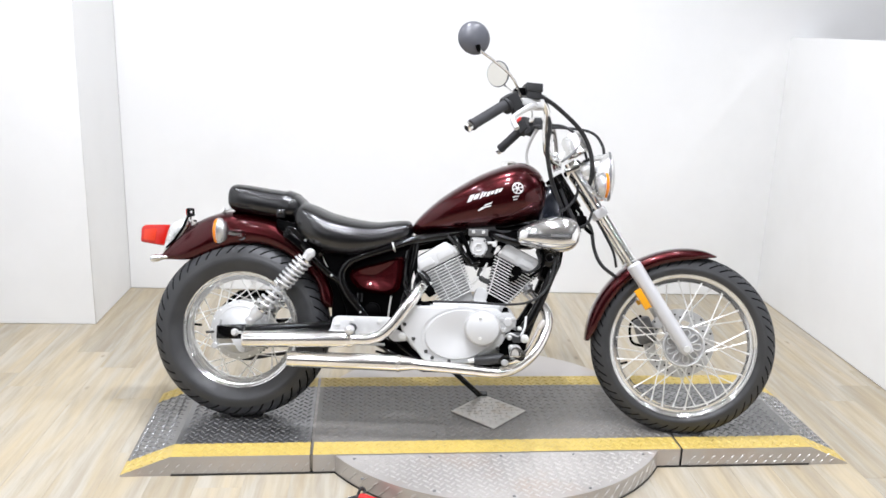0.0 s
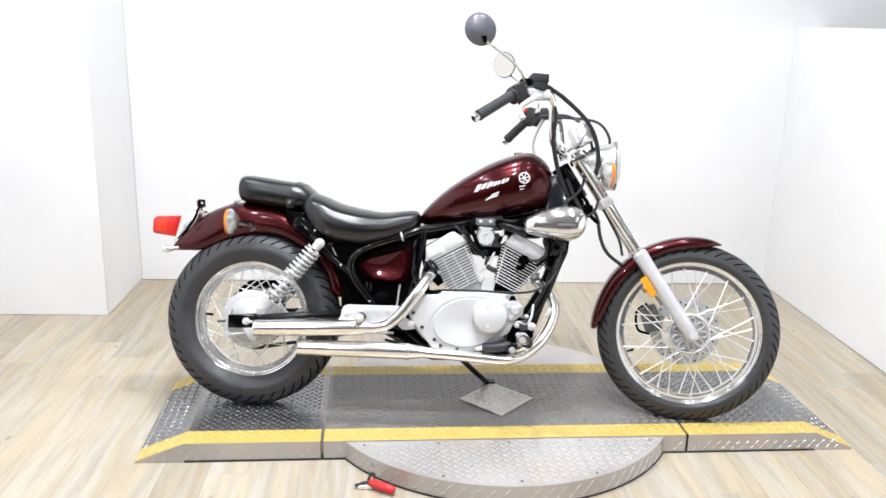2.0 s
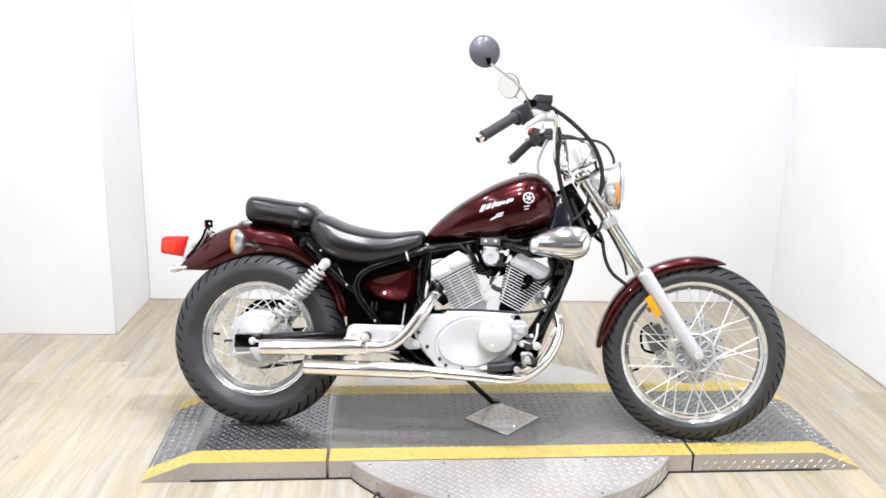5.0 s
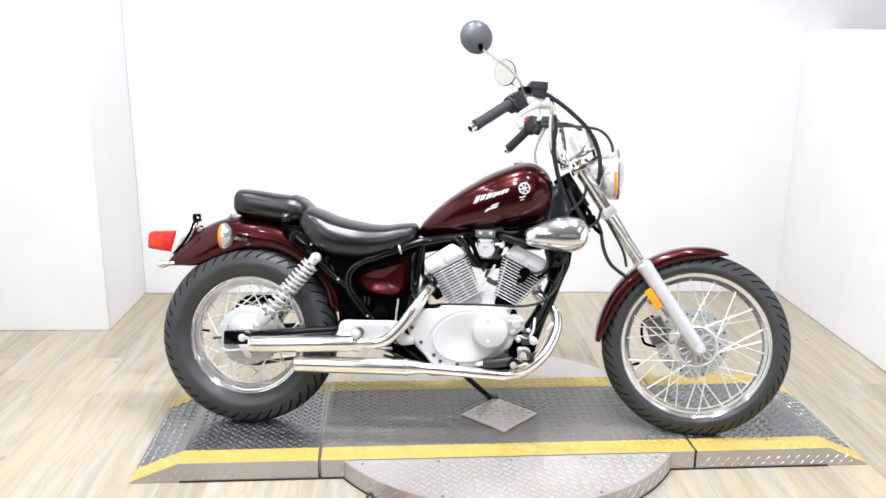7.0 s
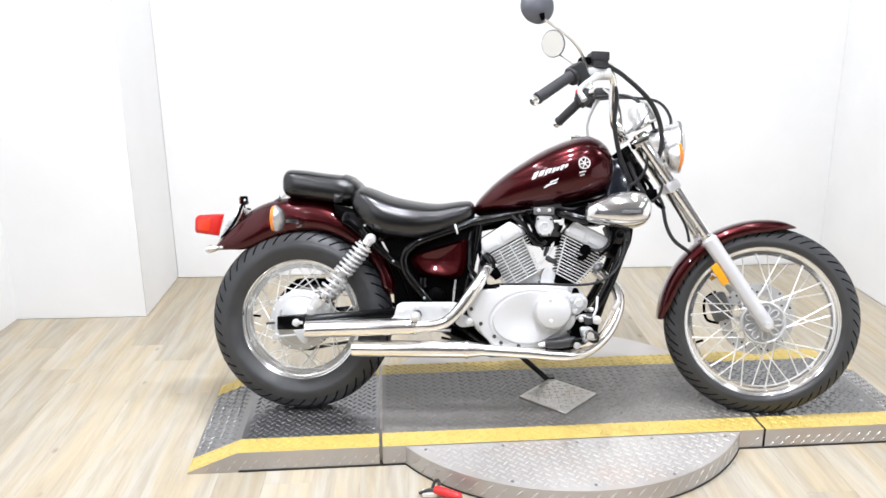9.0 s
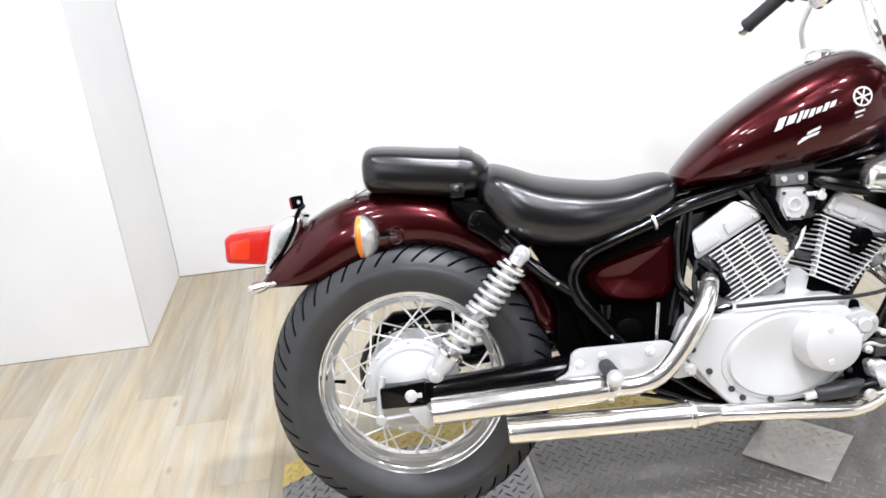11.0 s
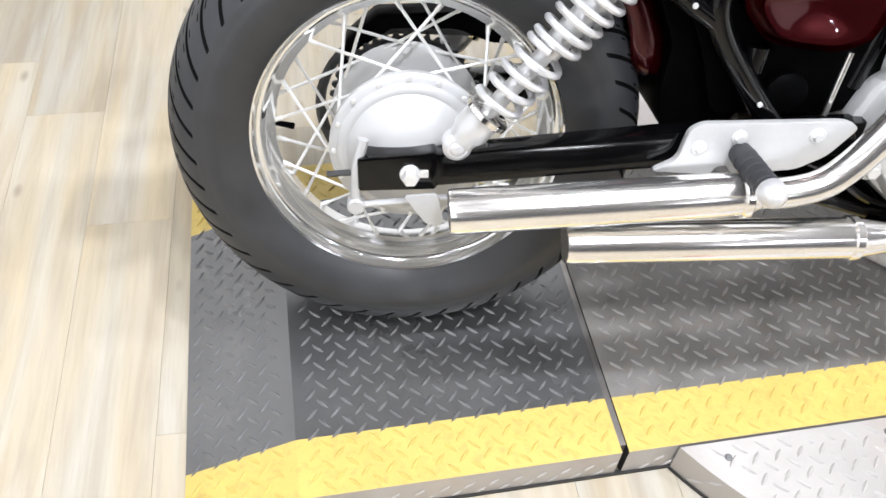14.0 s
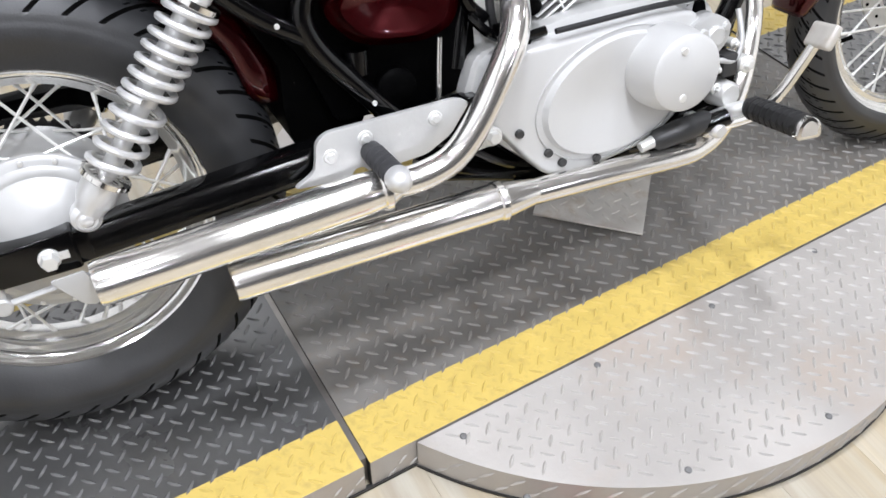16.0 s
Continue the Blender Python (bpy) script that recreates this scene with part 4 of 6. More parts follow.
# swing arm, axle end and shocks
for sgn in (-1, 1):
    y0, y1 = sorted((sgn * 0.092, sgn * 0.122))
    part("swing_arm", prism(round_poly([(0.030, 0.268), (0.030, 0.312), (0.34, 0.336), (0.60, 0.345), (0.60, 0.300), (0.34, 0.288)], 0.006), y0, y1, 0.005), BLACK, bike, "black box-section swing arm")
    end = part("axle_plate", prism(round_poly([(-0.058, 0.266), (-0.058, 0.310), (0.036, 0.316), (0.036, 0.266)], 0.005), y0 - 0.003, y1 + 0.003, 0.003), BLACK, bike, "black axle adjuster end")
    if sgn < 0:
        part("axle_washer", moved(puck(0.0125, -0.129, -0.124, 0.001), Matrix.Translation((0.004, 0, 0.289))), STEEL, end)
        part("axle_nut", bolt(0.004, -0.129, 0.289, 0.0105, 0.012), STEEL, end, "zinc axle nut")
        part("axle_slot", box(0.010, 0.026, -0.1275, -0.1245, 0.284, 0.294, 0.001), STEEL, end)
    p, q = Vector((0.058, sgn * 0.134, 0.333)), Vector((0.249, sgn * 0.143, 0.558))
    d = (q - p).normalized()
    sh = part("shock_absorber", joined(tube([p, p.lerp(q, 0.05), p.lerp(q, 0.08), p.lerp(q, 0.165)], [0.016, 0.018, 0.0225, 0.0225], 20, smooth=False), tube([p.lerp(q, 0.14), p.lerp(q, 0.55)], 0.0105, 14), tube([p.lerp(q, 0.5), p.lerp(q, 0.9)], 0.0145, 16)), SPRING, bike, "silver and chrome rear shock absorber")
    part("spring", coil(p.lerp(q, 0.20), p.lerp(q, 0.52), 0.0262, 0.0043, 4.6), SPRING, sh, "silver coil spring")
    part("spring", coil(p.lerp(q, 0.52), p.lerp(q, 0.90), 0.0262, 0.0043, 7.0), SPRING, sh, "silver coil spring")
    for f, rr in ((0.175, 0.029), (0.915, 0.029)):
        c = p.lerp(q, f)
        part("spring_seat", tube([c - d * 0.005, c - d * 0.003, c + d * 0.003, c + d * 0.005], [rr - 0.003, rr, rr, rr - 0.003], 24, smooth=False), CHROME, sh)
    for c, rr in ((p, 0.0170), (q, 0.0165)):
        part("eye", moved(joined(lathe([(0, -0.014), (rr * 0.7, -0.014), (rr, -0.009), (rr, 0.009), (rr * 0.7, 0.014), (0, 0.014)], 24), lathe([(0, -0.017), (0.006, -0.017), (0.0085, -0.015), (0.0095, -0.012)], 18)), Matrix.Translation(c)), SPRING, sh)
    part("top_sleeve", tube([p.lerp(q, 0.90), p.lerp(q, 0.985)], 0.0155, 18), SPRING, sh)

# exhaust
YE = -0.182
upper = part("upper_silencer", tube([(0.046, YE - 0.006, 0.2742), (0.053, YE - 0.006, 0.2744), (0.36, YE, 0.283), (0.395, YE, 0.284), (0.412, YE, 0.2845)], [0.0255, 0.0268, 0.0268, 0.0252, 0.019], 32, smooth=False, hollow=0.90), PIPE, bike, "polished chrome upper silencer")
part("pipe", tube([(0.405, YE, 0.2845), (0.445, YE, 0.284), (0.487, YE, 0.296), (0.525, YE + 0.004, 0.330), (0.565, YE + 0.012, 0.385), (0.590, YE + 0.024, 0.420), (0.606, YE + 0.050, 0.448), (0.622, YE + 0.090, 0.462)], 0.0185, 20), PIPE, upper, "chrome header pipe")
part("clamp", moved(puck(0.0288, -0.006, 0.006, 0.002), Matrix.Translation((0.392, YE, 0.284)) @ pose(0, 0, 0, 0, 0, 90)), PIPE, upper)
lower = part("lower_silencer", tube([(0.190, -0.168, 0.212), (0.197, -0.168, 0.212), (0.535, -0.170, 0.207), (0.560, -0.170, 0.206), (0.600, -0.170, 0.205)], [0.0255, 0.0266, 0.0266, 0.0250, 0.018], 32, smooth=False, hollow=0.90), PIPE, bike, "polished chrome lower silencer")
part("clamp", moved(puck(0.0288, -0.006, 0.006, 0.002), Matrix.Translation((0.548, -0.170, 0.2065)) @ pose(0, 0, 0, 0, 0, 90)), PIPE, lower)
part("silencer_bracket", prism(round_poly([(-0.005, 0.268), (0.036, 0.270), (0.044, 0.230), (0.036, 0.222), (0.022, 0.228)], 0.006), -0.142, -0.138, 0.001), HUBSILVER, upper)

# footrest plate and pegs
rest = part("footrest_plate", prism(round_poly([(0.292, 0.293), (0.322, 0.308), (0.330, 0.346), (0.345, 0.355), (0.515, 0.354), (0.534, 0.345), (0.505, 0.308), (0.470, 0.290), (0.392, 0.286), (0.386, 0.298), (0.372, 0.298), (0.366, 0.286)], 0.009), -0.140, -0.130, 0.002), CASTALU, bike, "cast aluminium footrest plate")
for bx_, bz_ in ((0.345, 0.324), (0.392, 0.336), (0.485, 0.336)):
    part("bolt", joined(moved(puck(0.0095, -0.1425, -0.139, 0.001), Matrix.Translation((bx_, 0, bz_))), bolt(bx_, -0.142, bz_, 0.006, 0.004)), STEEL, rest)
peg = part("pillion_peg", tube([(0.396, -0.142, 0.317), (0.396, -0.230, 0.3195)], 0.0140, 18), GRIP, bike, "black rubber pillion peg")
part("peg_end", moved(lathe([(0, -0.027), (0.007, -0.0250), (0.0125, -0.020), (0.0160, -0.010), (0.0160, -0.002), (0.013, 0.002)], 24), Matrix.Translation((0.396, -0.230, 0.3195))), SPRING, peg, "chrome peg end")
for i in range(5):
    part("peg_ring", moved(lathe([(0.0135, -0.005), (0.0150, -0.004), (0.0150, 0.004), (0.0135, 0.005)], 18), Matrix.Translation((0.396, -0.160 - i * 0.0148, 0.3175 + i * 0.0004))), GRIP, peg)

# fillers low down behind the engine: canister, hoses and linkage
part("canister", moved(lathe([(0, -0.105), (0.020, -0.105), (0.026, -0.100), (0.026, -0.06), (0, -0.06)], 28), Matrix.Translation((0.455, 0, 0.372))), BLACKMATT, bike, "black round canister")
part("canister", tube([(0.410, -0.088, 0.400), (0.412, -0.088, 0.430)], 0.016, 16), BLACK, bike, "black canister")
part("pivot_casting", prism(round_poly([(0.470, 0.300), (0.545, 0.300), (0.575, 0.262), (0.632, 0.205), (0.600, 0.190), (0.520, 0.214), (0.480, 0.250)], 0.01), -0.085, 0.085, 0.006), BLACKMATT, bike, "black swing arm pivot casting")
for pts, r in (([(0.466, -0.094, 0.262), (0.520, -0.100, 0.236), (0.580, -0.100, 0.210), (0.660, -0.098, 0.196)], 0.0070), ([(0.490, -0.096, 0.286), (0.540, -0.104, 0.262), (0.590, -0.104, 0.226), (0.640, -0.100, 0.206)], 0.0055), ([(0.470, -0.098, 0.236), (0.530, -0.104, 0.222), (0.600, -0.104, 0.200)], 0.0045)):
    part("lower_hose", tube(pts, r, 8), BLACK, bike, "black hose under the engine")
part("pivot_bolt", joined(moved(puck(0.013, -0.152, -0.10, 0.002), Matrix.Translation((0.556, 0, 0.292))), bolt(0.556, -0.152, 0.292, 0.009, 0.008)), STEEL, bike)
part("pivot_tab", prism(round_poly([(0.530, 0.318), (0.560, 0.305), (0.572, 0.278), (0.530, 0.274), (0.512, 0.290)], 0.008), -0.142, -0.136, 0.001), CASTALU, bike, "cast bracket end")

# engine: crankcase, covers, two finned cylinders in a V
case = part("engine", prism(round_poly([(0.560, 0.392), (0.700, 0.412), (0.872, 0.408), (0.915, 0.366), (0.925, 0.290), (0.895, 0.225), (0.800, 0.205), (0.640, 0.204), (0.580, 0.260), (0.535, 0.330)], 0.02), -0.105, 0.115, 0.008), CASTALU, bike, "silver air-cooled V-twin engine")
side = part("clutch_cover", prism(round_poly([(0.566, 0.386), (0.600, 0.394), (0.790, 0.398), (0.868, 0.392), (0.888, 0.330), (0.880, 0.280), (0.800, 0.216), (0.700, 0.203), (0.632, 0.206), (0.590, 0.262), (0.545, 0.325)], 0.022), -0.150, -0.100, 0.008, 3), SILVER, case, "silver painted clutch cover")
oval = []
for k in range(48):
    a = 2 * math.pi * k / 48
    oval.append((0.737 + 0.121 * math.cos(a), 0.304 + 0.088 * math.sin(a) + 0.010 * math.cos(a)))
part("cover_dome", pillow(oval, -0.140, -0.160, 0.007, 5, 0.010), SILVER, side, "raised oval dome")
part("cover_cap", moved(lathe([(0, -0.212), (0.046, -0.212), (0.052, -0.208), (0.053, -0.200), (0.058, -0.176), (0.058, -0.150)], 48), Matrix.Translation((0.808, 0, 0.328))), SILVER, side, "round silver cap")
for cx, cz, cy in ((0.800, 0.360, -0.212), (0.800, 0.296, -0.212)):
    part("cap_screw", joined(moved(puck(0.0055, cy - 0.002, cy + 0.001, 0.001), Matrix.Translation((cx, 0, cz)))), STEEL, side)
for cx, cz in ((0.563, 0.333), (0.592, 0.286), (0.652, 0.226), (0.632, 0.246), (0.705, 0.217), (0.860, 0.262)):
    part("cover_bolt", bolt(cx, -0.150, cz, 0.006, 0.006, six=False), DARKCAST, side)
part("crank_cover", prism(round_poly([(0.862, 0.404), (0.895, 0.400), (0.918, 0.366), (0.922, 0.318), (0.905, 0.290), (0.880, 0.292)], 0.02), -0.128, -0.095, 0.008), HUBSILVER, case, "cast crankcase end")
# black block stands in for the shade of an open recess
part("case_recess", prism(round_poly([(0.876, 0.398), (0.892, 0.398), (0.905, 0.330), (0.958, 0.300), (0.950, 0.236), (0.872, 0.232), (0.860, 0.300)], 0.008), -0.132, -0.090, 0.003), BLACKMATT, case, "black block filling the dark recess beside the clutch cover")
for cx, cy, cz, rr in ((0.946, -0.157, 0.298, 0.013), (0.898, -0.150, 0.300, 0.008), (0.930, -0.146, 0.330, 0.007), (0.884, -0.146, 0.330, 0.007), (0.905, -0.146, 0.268, 0.010)):
    part("case_bolt", moved(joined(puck(rr, -0.010, 0.040, 0.003), puck(rr * 0.6, -0.016, -0.008, 0.002, 6)), Matrix.Translation((cx, cy, cz))), STEEL, case)
part("oil_line", tube([(0.880, -0.142, 0.300), (0.900, -0.156, 0.312), (0.928, -0.156, 0.306), (0.945, -0.150, 0.330), (0.952, -0.130, 0.370)], 0.0042, 10), HUBSILVER, case, "bent oil line")
part("switch_body", box(0.908, 0.934, -0.160, -0.130, 0.284, 0.318, 0.005, 2), DARKCAST, case, "dark switch body")
part("pedal_pivot", moved(lathe([(0, -0.168), (0.015, -0.168), (0.019, -0.163), (0.021, -0.130)], 28), Matrix.Translation((0.918, 0, 0.258))), CASTALU, case, "cast pedal pivot boss")


def cylinder(base, lean, top_half, low_half, head, fins, fin_mat, core_mat, ribs):
    """A finned barrel that widens upwards, with its head; lean in degrees from upright towards the front."""
    m = Matrix.Translation((base[0], 0, base[1])) @ Matrix.Rotation(radians(lean), 4, "Y")
    fl = 0.117
    core = prism([(-low_half * 0.78, -0.03), (low_half * 0.78, -0.03), (top_half * 0.80, fl + 0.01), (-top_half * 0.80, fl + 0.01)], -0.058, 0.058, 0.006)
    barrel = part("cylinder", moved(core, m), core_mat, case, "finned engine cylinder")
    for i in range(fins):
        f = i / (fins - 1)
        z = fl * f
        g = low_half + (top_half - low_half) * f
        fin = box(-g, g, -0.079, 0.079, z - 0.0018, z + 0.0018, 0.0009, 1)
        for fc in fin.faces:
            fc.material_index = 1 if abs(fc.normal.z) > 0.9 else 0        # machined edge, rough cast flanks
        part("fin", moved(fin, m), [fin_mat, core_mat], barrel)
    for r0, r1 in ribs:
        q0, q1 = r0 * low_half, r1 * top_half
        part("fin_rib", moved(prism([(q0 - 0.0014, 0), (q0 + 0.0014, 0), (q1 + 0.0014, fl), (q1 - 0.0014, fl)], -0.0795, -0.055), m), fin_mat, barrel)
    part("head_gasket", moved(box(-top_half * 0.93, top_half * 0.93, -0.072, 0.072, fl + 0.002, fl + 0.011, 0.001, 1), m), BLACKMATT, barrel)
    hd = round_poly([(u, fl + v) for u, v in head], 0.010)
    uc, vc = sum(u for u, v in head) / len(head), fl + sum(v for u, v in head) / len(head)
    # added black plate, larger than the head, draws a shadow-gap outline
    part("cover_seal", moved(prism([(uc + (u - uc) * 1.045, vc + (v - vc) * 1.10) for u, v in hd], -0.066, 0.066), m), BLACKMATT, barrel, "black plate drawing a shadow-gap outline round the rocker cover")
    hp = part("cylinder_head", moved(prism(hd, -0.077, 0.077, 0.006, 3), m), SILVER, barrel, "silver rocker cover")
    us = [u for u, v in head]
    u0, u1 = min(us), max(us)
    for c0, c1 in ((0.10, 0.44), (0.52, 0.88)):
        x0, x1 = u0 + (u1 - u0) * c0, u0 + (u1 - u0) * c1
        part("head_panel", moved(prism(round_poly([(x0, fl + 0.016), (x1, fl + 0.016), (x1 - 0.004, fl + 0.042), (x0 + 0.004, fl + 0.042)], 0.006), -0.0815, -0.074, 0.003), m), SILVER, hp)
    for su in (0.04, 0.93):
        part("head_bolt", moved(bolt(u0 + (u1 - u0) * su, -0.077, fl + 0.020, 0.006, 0.007), m), STEEL, hp)
    return barrel, m


FINS_LIGHT = material("polished_fins", (0.80, 0.80, 0.79), 0.34, 0.4, noise=0.08, scale=40)
FINGREY = material("dull_cast_fins", (0.36, 0.36, 0.355), 0.55, 0.3, noise=0.3, scale=30, bump=0.1, bump_scale=300)
rcyl, RM = cylinder((0.728, 0.426), -29, 0.076, 0.061, [(-0.078, 0.006), (-0.082, 0.040), (-0.055, 0.060), (0.050, 0.066), (0.076, 0.024), (0.076, 0.006)], 13, FINS_LIGHT, FINGREY, ((-0.45, -0.30), (0.25, 0.18), (0.85, 0.80)))
fcyl, FM = cylinder((0.864, 0.427), 27, 0.077, 0.041, [(-0.074, 0.006), (-0.064, 0.052), (-0.050, 0.058), (0.060, 0.058), (0.074, 0.044), (0.076, 0.006)], 13, FINS_LIGHT, BLACKMATT, ((-0.88, -0.80), (0.80, 0.90)))
part("spark_plug_cap", joined(moved(puck(0.0175, -0.112, -0.078, 0.006), Matrix.Translation((0.920, 0, 0.517))), tube([(0.922, -0.10, 0.512), (0.915, -0.105, 0.495), (0.900, -0.09, 0.49)], 0.008, 8)), BLACKMATT, fcyl, "black spark plug cap")
part("carburettor", joined(box(0.765, 0.845, -0.070, 0.045, 0.560, 0.640, 0.010, 2), box(0.750, 0.850, -0.060, 0.040, 0.640, 0.668, 0.006, 2)), DARKCAST, bike, "dark cast carburettor body")
part("intake_duct", tube([(0.84, -0.03, 0.62), (0.90, -0.05, 0.635), (0.96, -0.07, 0.640)], 0.022, 14), BLACKMATT, bike, "black intake hose")
part("intake_manifold", joined(tube([(0.745, 0.0, 0.560), (0.775, -0.035, 0.550), (0.805, -0.045, 0.548), (0.835, -0.035, 0.552), (0.862, 0.0, 0.560)], 0.020, 14), tube([(0.805, -0.04, 0.540), (0.806, -0.04, 0.575)], 0.022, 14)), BLACKMATT, bike, "black intake manifold")
part("breather_pipe", tube([(0.828, -0.055, 0.556), (0.812, -0.062, 0.515), (0.790, -0.062, 0.488), (0.775, -0.06, 0.470)], 0.0045, 8), STEEL, bike, "thin steel pipe between the cylinders")
part("breather_elbow", tube([(0.845, -0.05, 0.478), (0.815, -0.06, 0.486), (0.800, -0.058, 0.500), (0.806, -0.05, 0.525)], 0.009, 10), DARKCAST, bike)
part("centre_casting", prism(round_poly([(0.778, 0.400), (0.850, 0.400), (0.838, 0.440), (0.812, 0.462), (0.795, 0.462), (0.784, 0.440)], 0.008), -0.055, 0.05, 0.004), CASTALU, case, "cast web between the cylinders")
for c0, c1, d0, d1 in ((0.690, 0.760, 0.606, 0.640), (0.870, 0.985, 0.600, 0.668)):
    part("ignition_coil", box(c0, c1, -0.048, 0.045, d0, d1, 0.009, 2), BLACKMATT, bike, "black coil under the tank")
part("rubber_boot", joined(tube([(0.600, -0.085, 0.480), (0.632, -0.100, 0.450), (0.648, -0.100, 0.428)], [0.018, 0.017, 0.012], 12), tube([(0.612, -0.11, 0.400), (0.630, -0.12, 0.392)], 0.011, 10)), BLACKMATT, bike, "black rubber boots behind the cylinder")
part("exhaust_flange", joined(moved(puck(0.016, -0.010, 0.010, 0.003), Matrix.Translation((0.960, -0.070, 0.462)) @ pose(0, 0, 0, 0, 60) @ pose(0, 0, 0, 0, 0, 70)), bolt(0.972, -0.082, 0.474, 0.005, 0.007), bolt(0.955, -0.082, 0.446, 0.005, 0.007)), CALIPER, bike, "dull exhaust flange with two nuts")
AIR = [(0.918, 0.612, 0.646, 0.012, 2.0), (0.928, 0.606, 0.658, 0.026, 2.3), (0.960, 0.598, 0.674, 0.040, 2.5), (1.010, 0.588, 0.692, 0.050, 2.6), (1.060, 0.584, 0.700, 0.054, 2.7), (1.095, 0.594, 0.694, 0.052, 2.6), (1.114, 0.612, 0.678, 0.040, 2.3), (1.122, 0.630, 0.660, 0.018, 2.0)]
air = part("air_cleaner", loft_x(AIR, seg=36, dy=-0.110), RIM, bike, "chrome teardrop air cleaner cover")

# horn and regulator on the down tubes, hoses behind the rear cylinder
hn = part("horn", moved(lathe([(0, -0.100), (0.020, -0.100), (0.030, -0.094), (0.033, -0.084), (0.033, -0.070), (0, -0.066)], 32), Matrix.Translation((1.028, 0, 0.566))), BLACK, bike, "black round horn")
part("horn_ring", moved(lathe([(0.012, -0.101), (0.014, -0.103), (0.016, -0.101)], 28), Matrix.Translation((1.028, 0, 0.566))), PLASTIC, hn)
part("regulator", prism(round_poly([(0.995, 0.598), (1.078, 0.596), (1.070, 0.545), (1.046, 0.490), (1.004, 0.500), (1.012, 0.550)], 0.008), -0.066, 0.060, 0.005), BLACKMATT, bike, "black regulator between the down tubes")
for pts, r, mt in (([(0.585, -0.070, 0.612), (0.566, -0.086, 0.570), (0.558, -0.092, 0.520), (0.560, -0.092, 0.460), (0.582, -0.096, 0.430)], 0.0085, BLACK),
                   ([(0.600, -0.060, 0.620), (0.590, -0.075, 0.560), (0.594, -0.080, 0.500), (0.612, -0.090, 0.470)], 0.0070, BLACKMATT),
                   ([(0.560, -0.100, 0.440), (0.580, -0.115, 0.415), (0.610, -0.120, 0.402), (0.650, -0.125, 0.406)], 0.0065, BLACK),
                   ([(0.735, -0.070, 0.640), (0.752, -0.082, 0.600), (0.772, -0.084, 0.560), (0.800, -0.080, 0.535)], 0.0070, BLACKMATT),
                   ([(0.840, -0.070, 0.640), (0.846, -0.080, 0.600), (0.838, -0.082, 0.575)], 0.0060, BLACKMATT)):
    part("hose", tube(pts, r, 8), mt, bike, "black rubber hose")
part("hose_clip", box(0.588, 0.612, -0.128, -0.100, 0.404, 0.424, 0.004), BLACKMATT, bike)
part("rear_flange", joined(moved(puck(0.021, -0.010, 0.010, 0.003), Matrix.Translation((0.622, -0.098, 0.460)) @ pose(0, 0, 0, 0, 0, 40)), bolt(0.640, -0.110, 0.468, 0.006, 0.008)), STEEL, bike, "steel exhaust flange")

# brake cable, pedal and rider pegs
part("footrest_bracket", prism(round_poly([(0.610, 0.178), (0.640, 0.206), (0.780, 0.214), (0.860, 0.236), (0.930, 0.252), (0.944, 0.226), (0.880, 0.196), (0.780, 0.180)], 0.008), -0.128, 0.110, 0.004), BLACK, bike, "black cradle and footrest bracket under the engine")
part("footrest_bar", tube([(0.780, -0.120, 0.205), (0.840, -0.165, 0.222), (0.900, -0.185, 0.236)], 0.013, 12), BLACK, bike, "black footrest bracket")
PEG0, PEG1 = Vector((0.934, -0.190, 0.244)), Vector((0.9030, -0.328, 0.261))
rp = part("rider_peg", tube([PEG0, PEG0.lerp(PEG1, 0.05), PEG0.lerp(PEG1, 0.5), PEG1], [0.013, 0.0155, 0.0160, 0.0165], 20, smooth=False), PLASTIC, bike, "black rubber rider peg with chrome end")
tri = round_poly([(-0.018, -0.014), (0.018, -0.014), (0.014, 0.009), (0.0, 0.018), (-0.014, 0.009)], 0.007)
pe = part("peg_end", moved(prism(tri, -0.008, 0.004, 0.002), Matrix.Translation(PEG1) @ pose(0, 0, 0, 0, 0, -11)), CHROME, rp, "chrome-rimmed peg end")
part("peg_inset", moved(prism([(u * 0.66, v * 0.66) for u, v in tri], -0.0086, -0.004), Matrix.Translation(PEG1) @ pose(0, 0, 0, 0, 0, -11)), STEELPLATE, pe)
for i in range(8):
    part("peg_ring", moved(lathe([(0.0145, -0.0050), (0.0180, -0.0042), (0.0180, 0.0042), (0.0145, 0.0050)], 8), Matrix.Translation(PEG0.lerp(PEG1, 0.12 + i * 0.108)) @ pose(0, 0, 0, 0, 0, -11)), PLASTIC, rp)
part("peg_mount", joined(tube([(0.900, -0.150, 0.222), (0.915, -0.175, 0.238), PEG0], 0.0115, 14), moved(puck(0.0105, -0.185, -0.125, 0.003), Matrix.Translation((0.878, 0, 0.225)))), CASTALU, rp, "polished footrest mount")
part("rider_peg", tube([(0.925, 0.175, 0.272), (0.925, 0.275, 0.266)], 0.021, 16), GRIP, bike, "black rubber rider peg with chrome end")
pd = part("brake_pedal", tube([(0.880, -0.160, 0.216), (0.925, -0.200, 0.232), (0.950, -0.222, 0.262), (0.972, -0.236, 0.305), (0.984, -0.246, 0.336)], [0.008, 0.008, 0.0085, 0.0085, 0.008], 12), CHROME, bike, "chrome brake pedal")
part("pedal_pad", moved(box(-0.007, 0.007, -0.023, 0.021, -0.017, 0.017, 0.006, 3), Matrix.Translation((0.988, -0.252, 0.346)) @ pose(0, 0, 0, 0, 30)), STEELPLATE, pd, "worn steel pedal pad")
part("side_stand", tube([(0.72, 0.11, 0.17), (0.78, 0.155, 0.115), (0.825, 0.215, 0.074)], 0.010, 10), BLACK, bike, "black side stand")
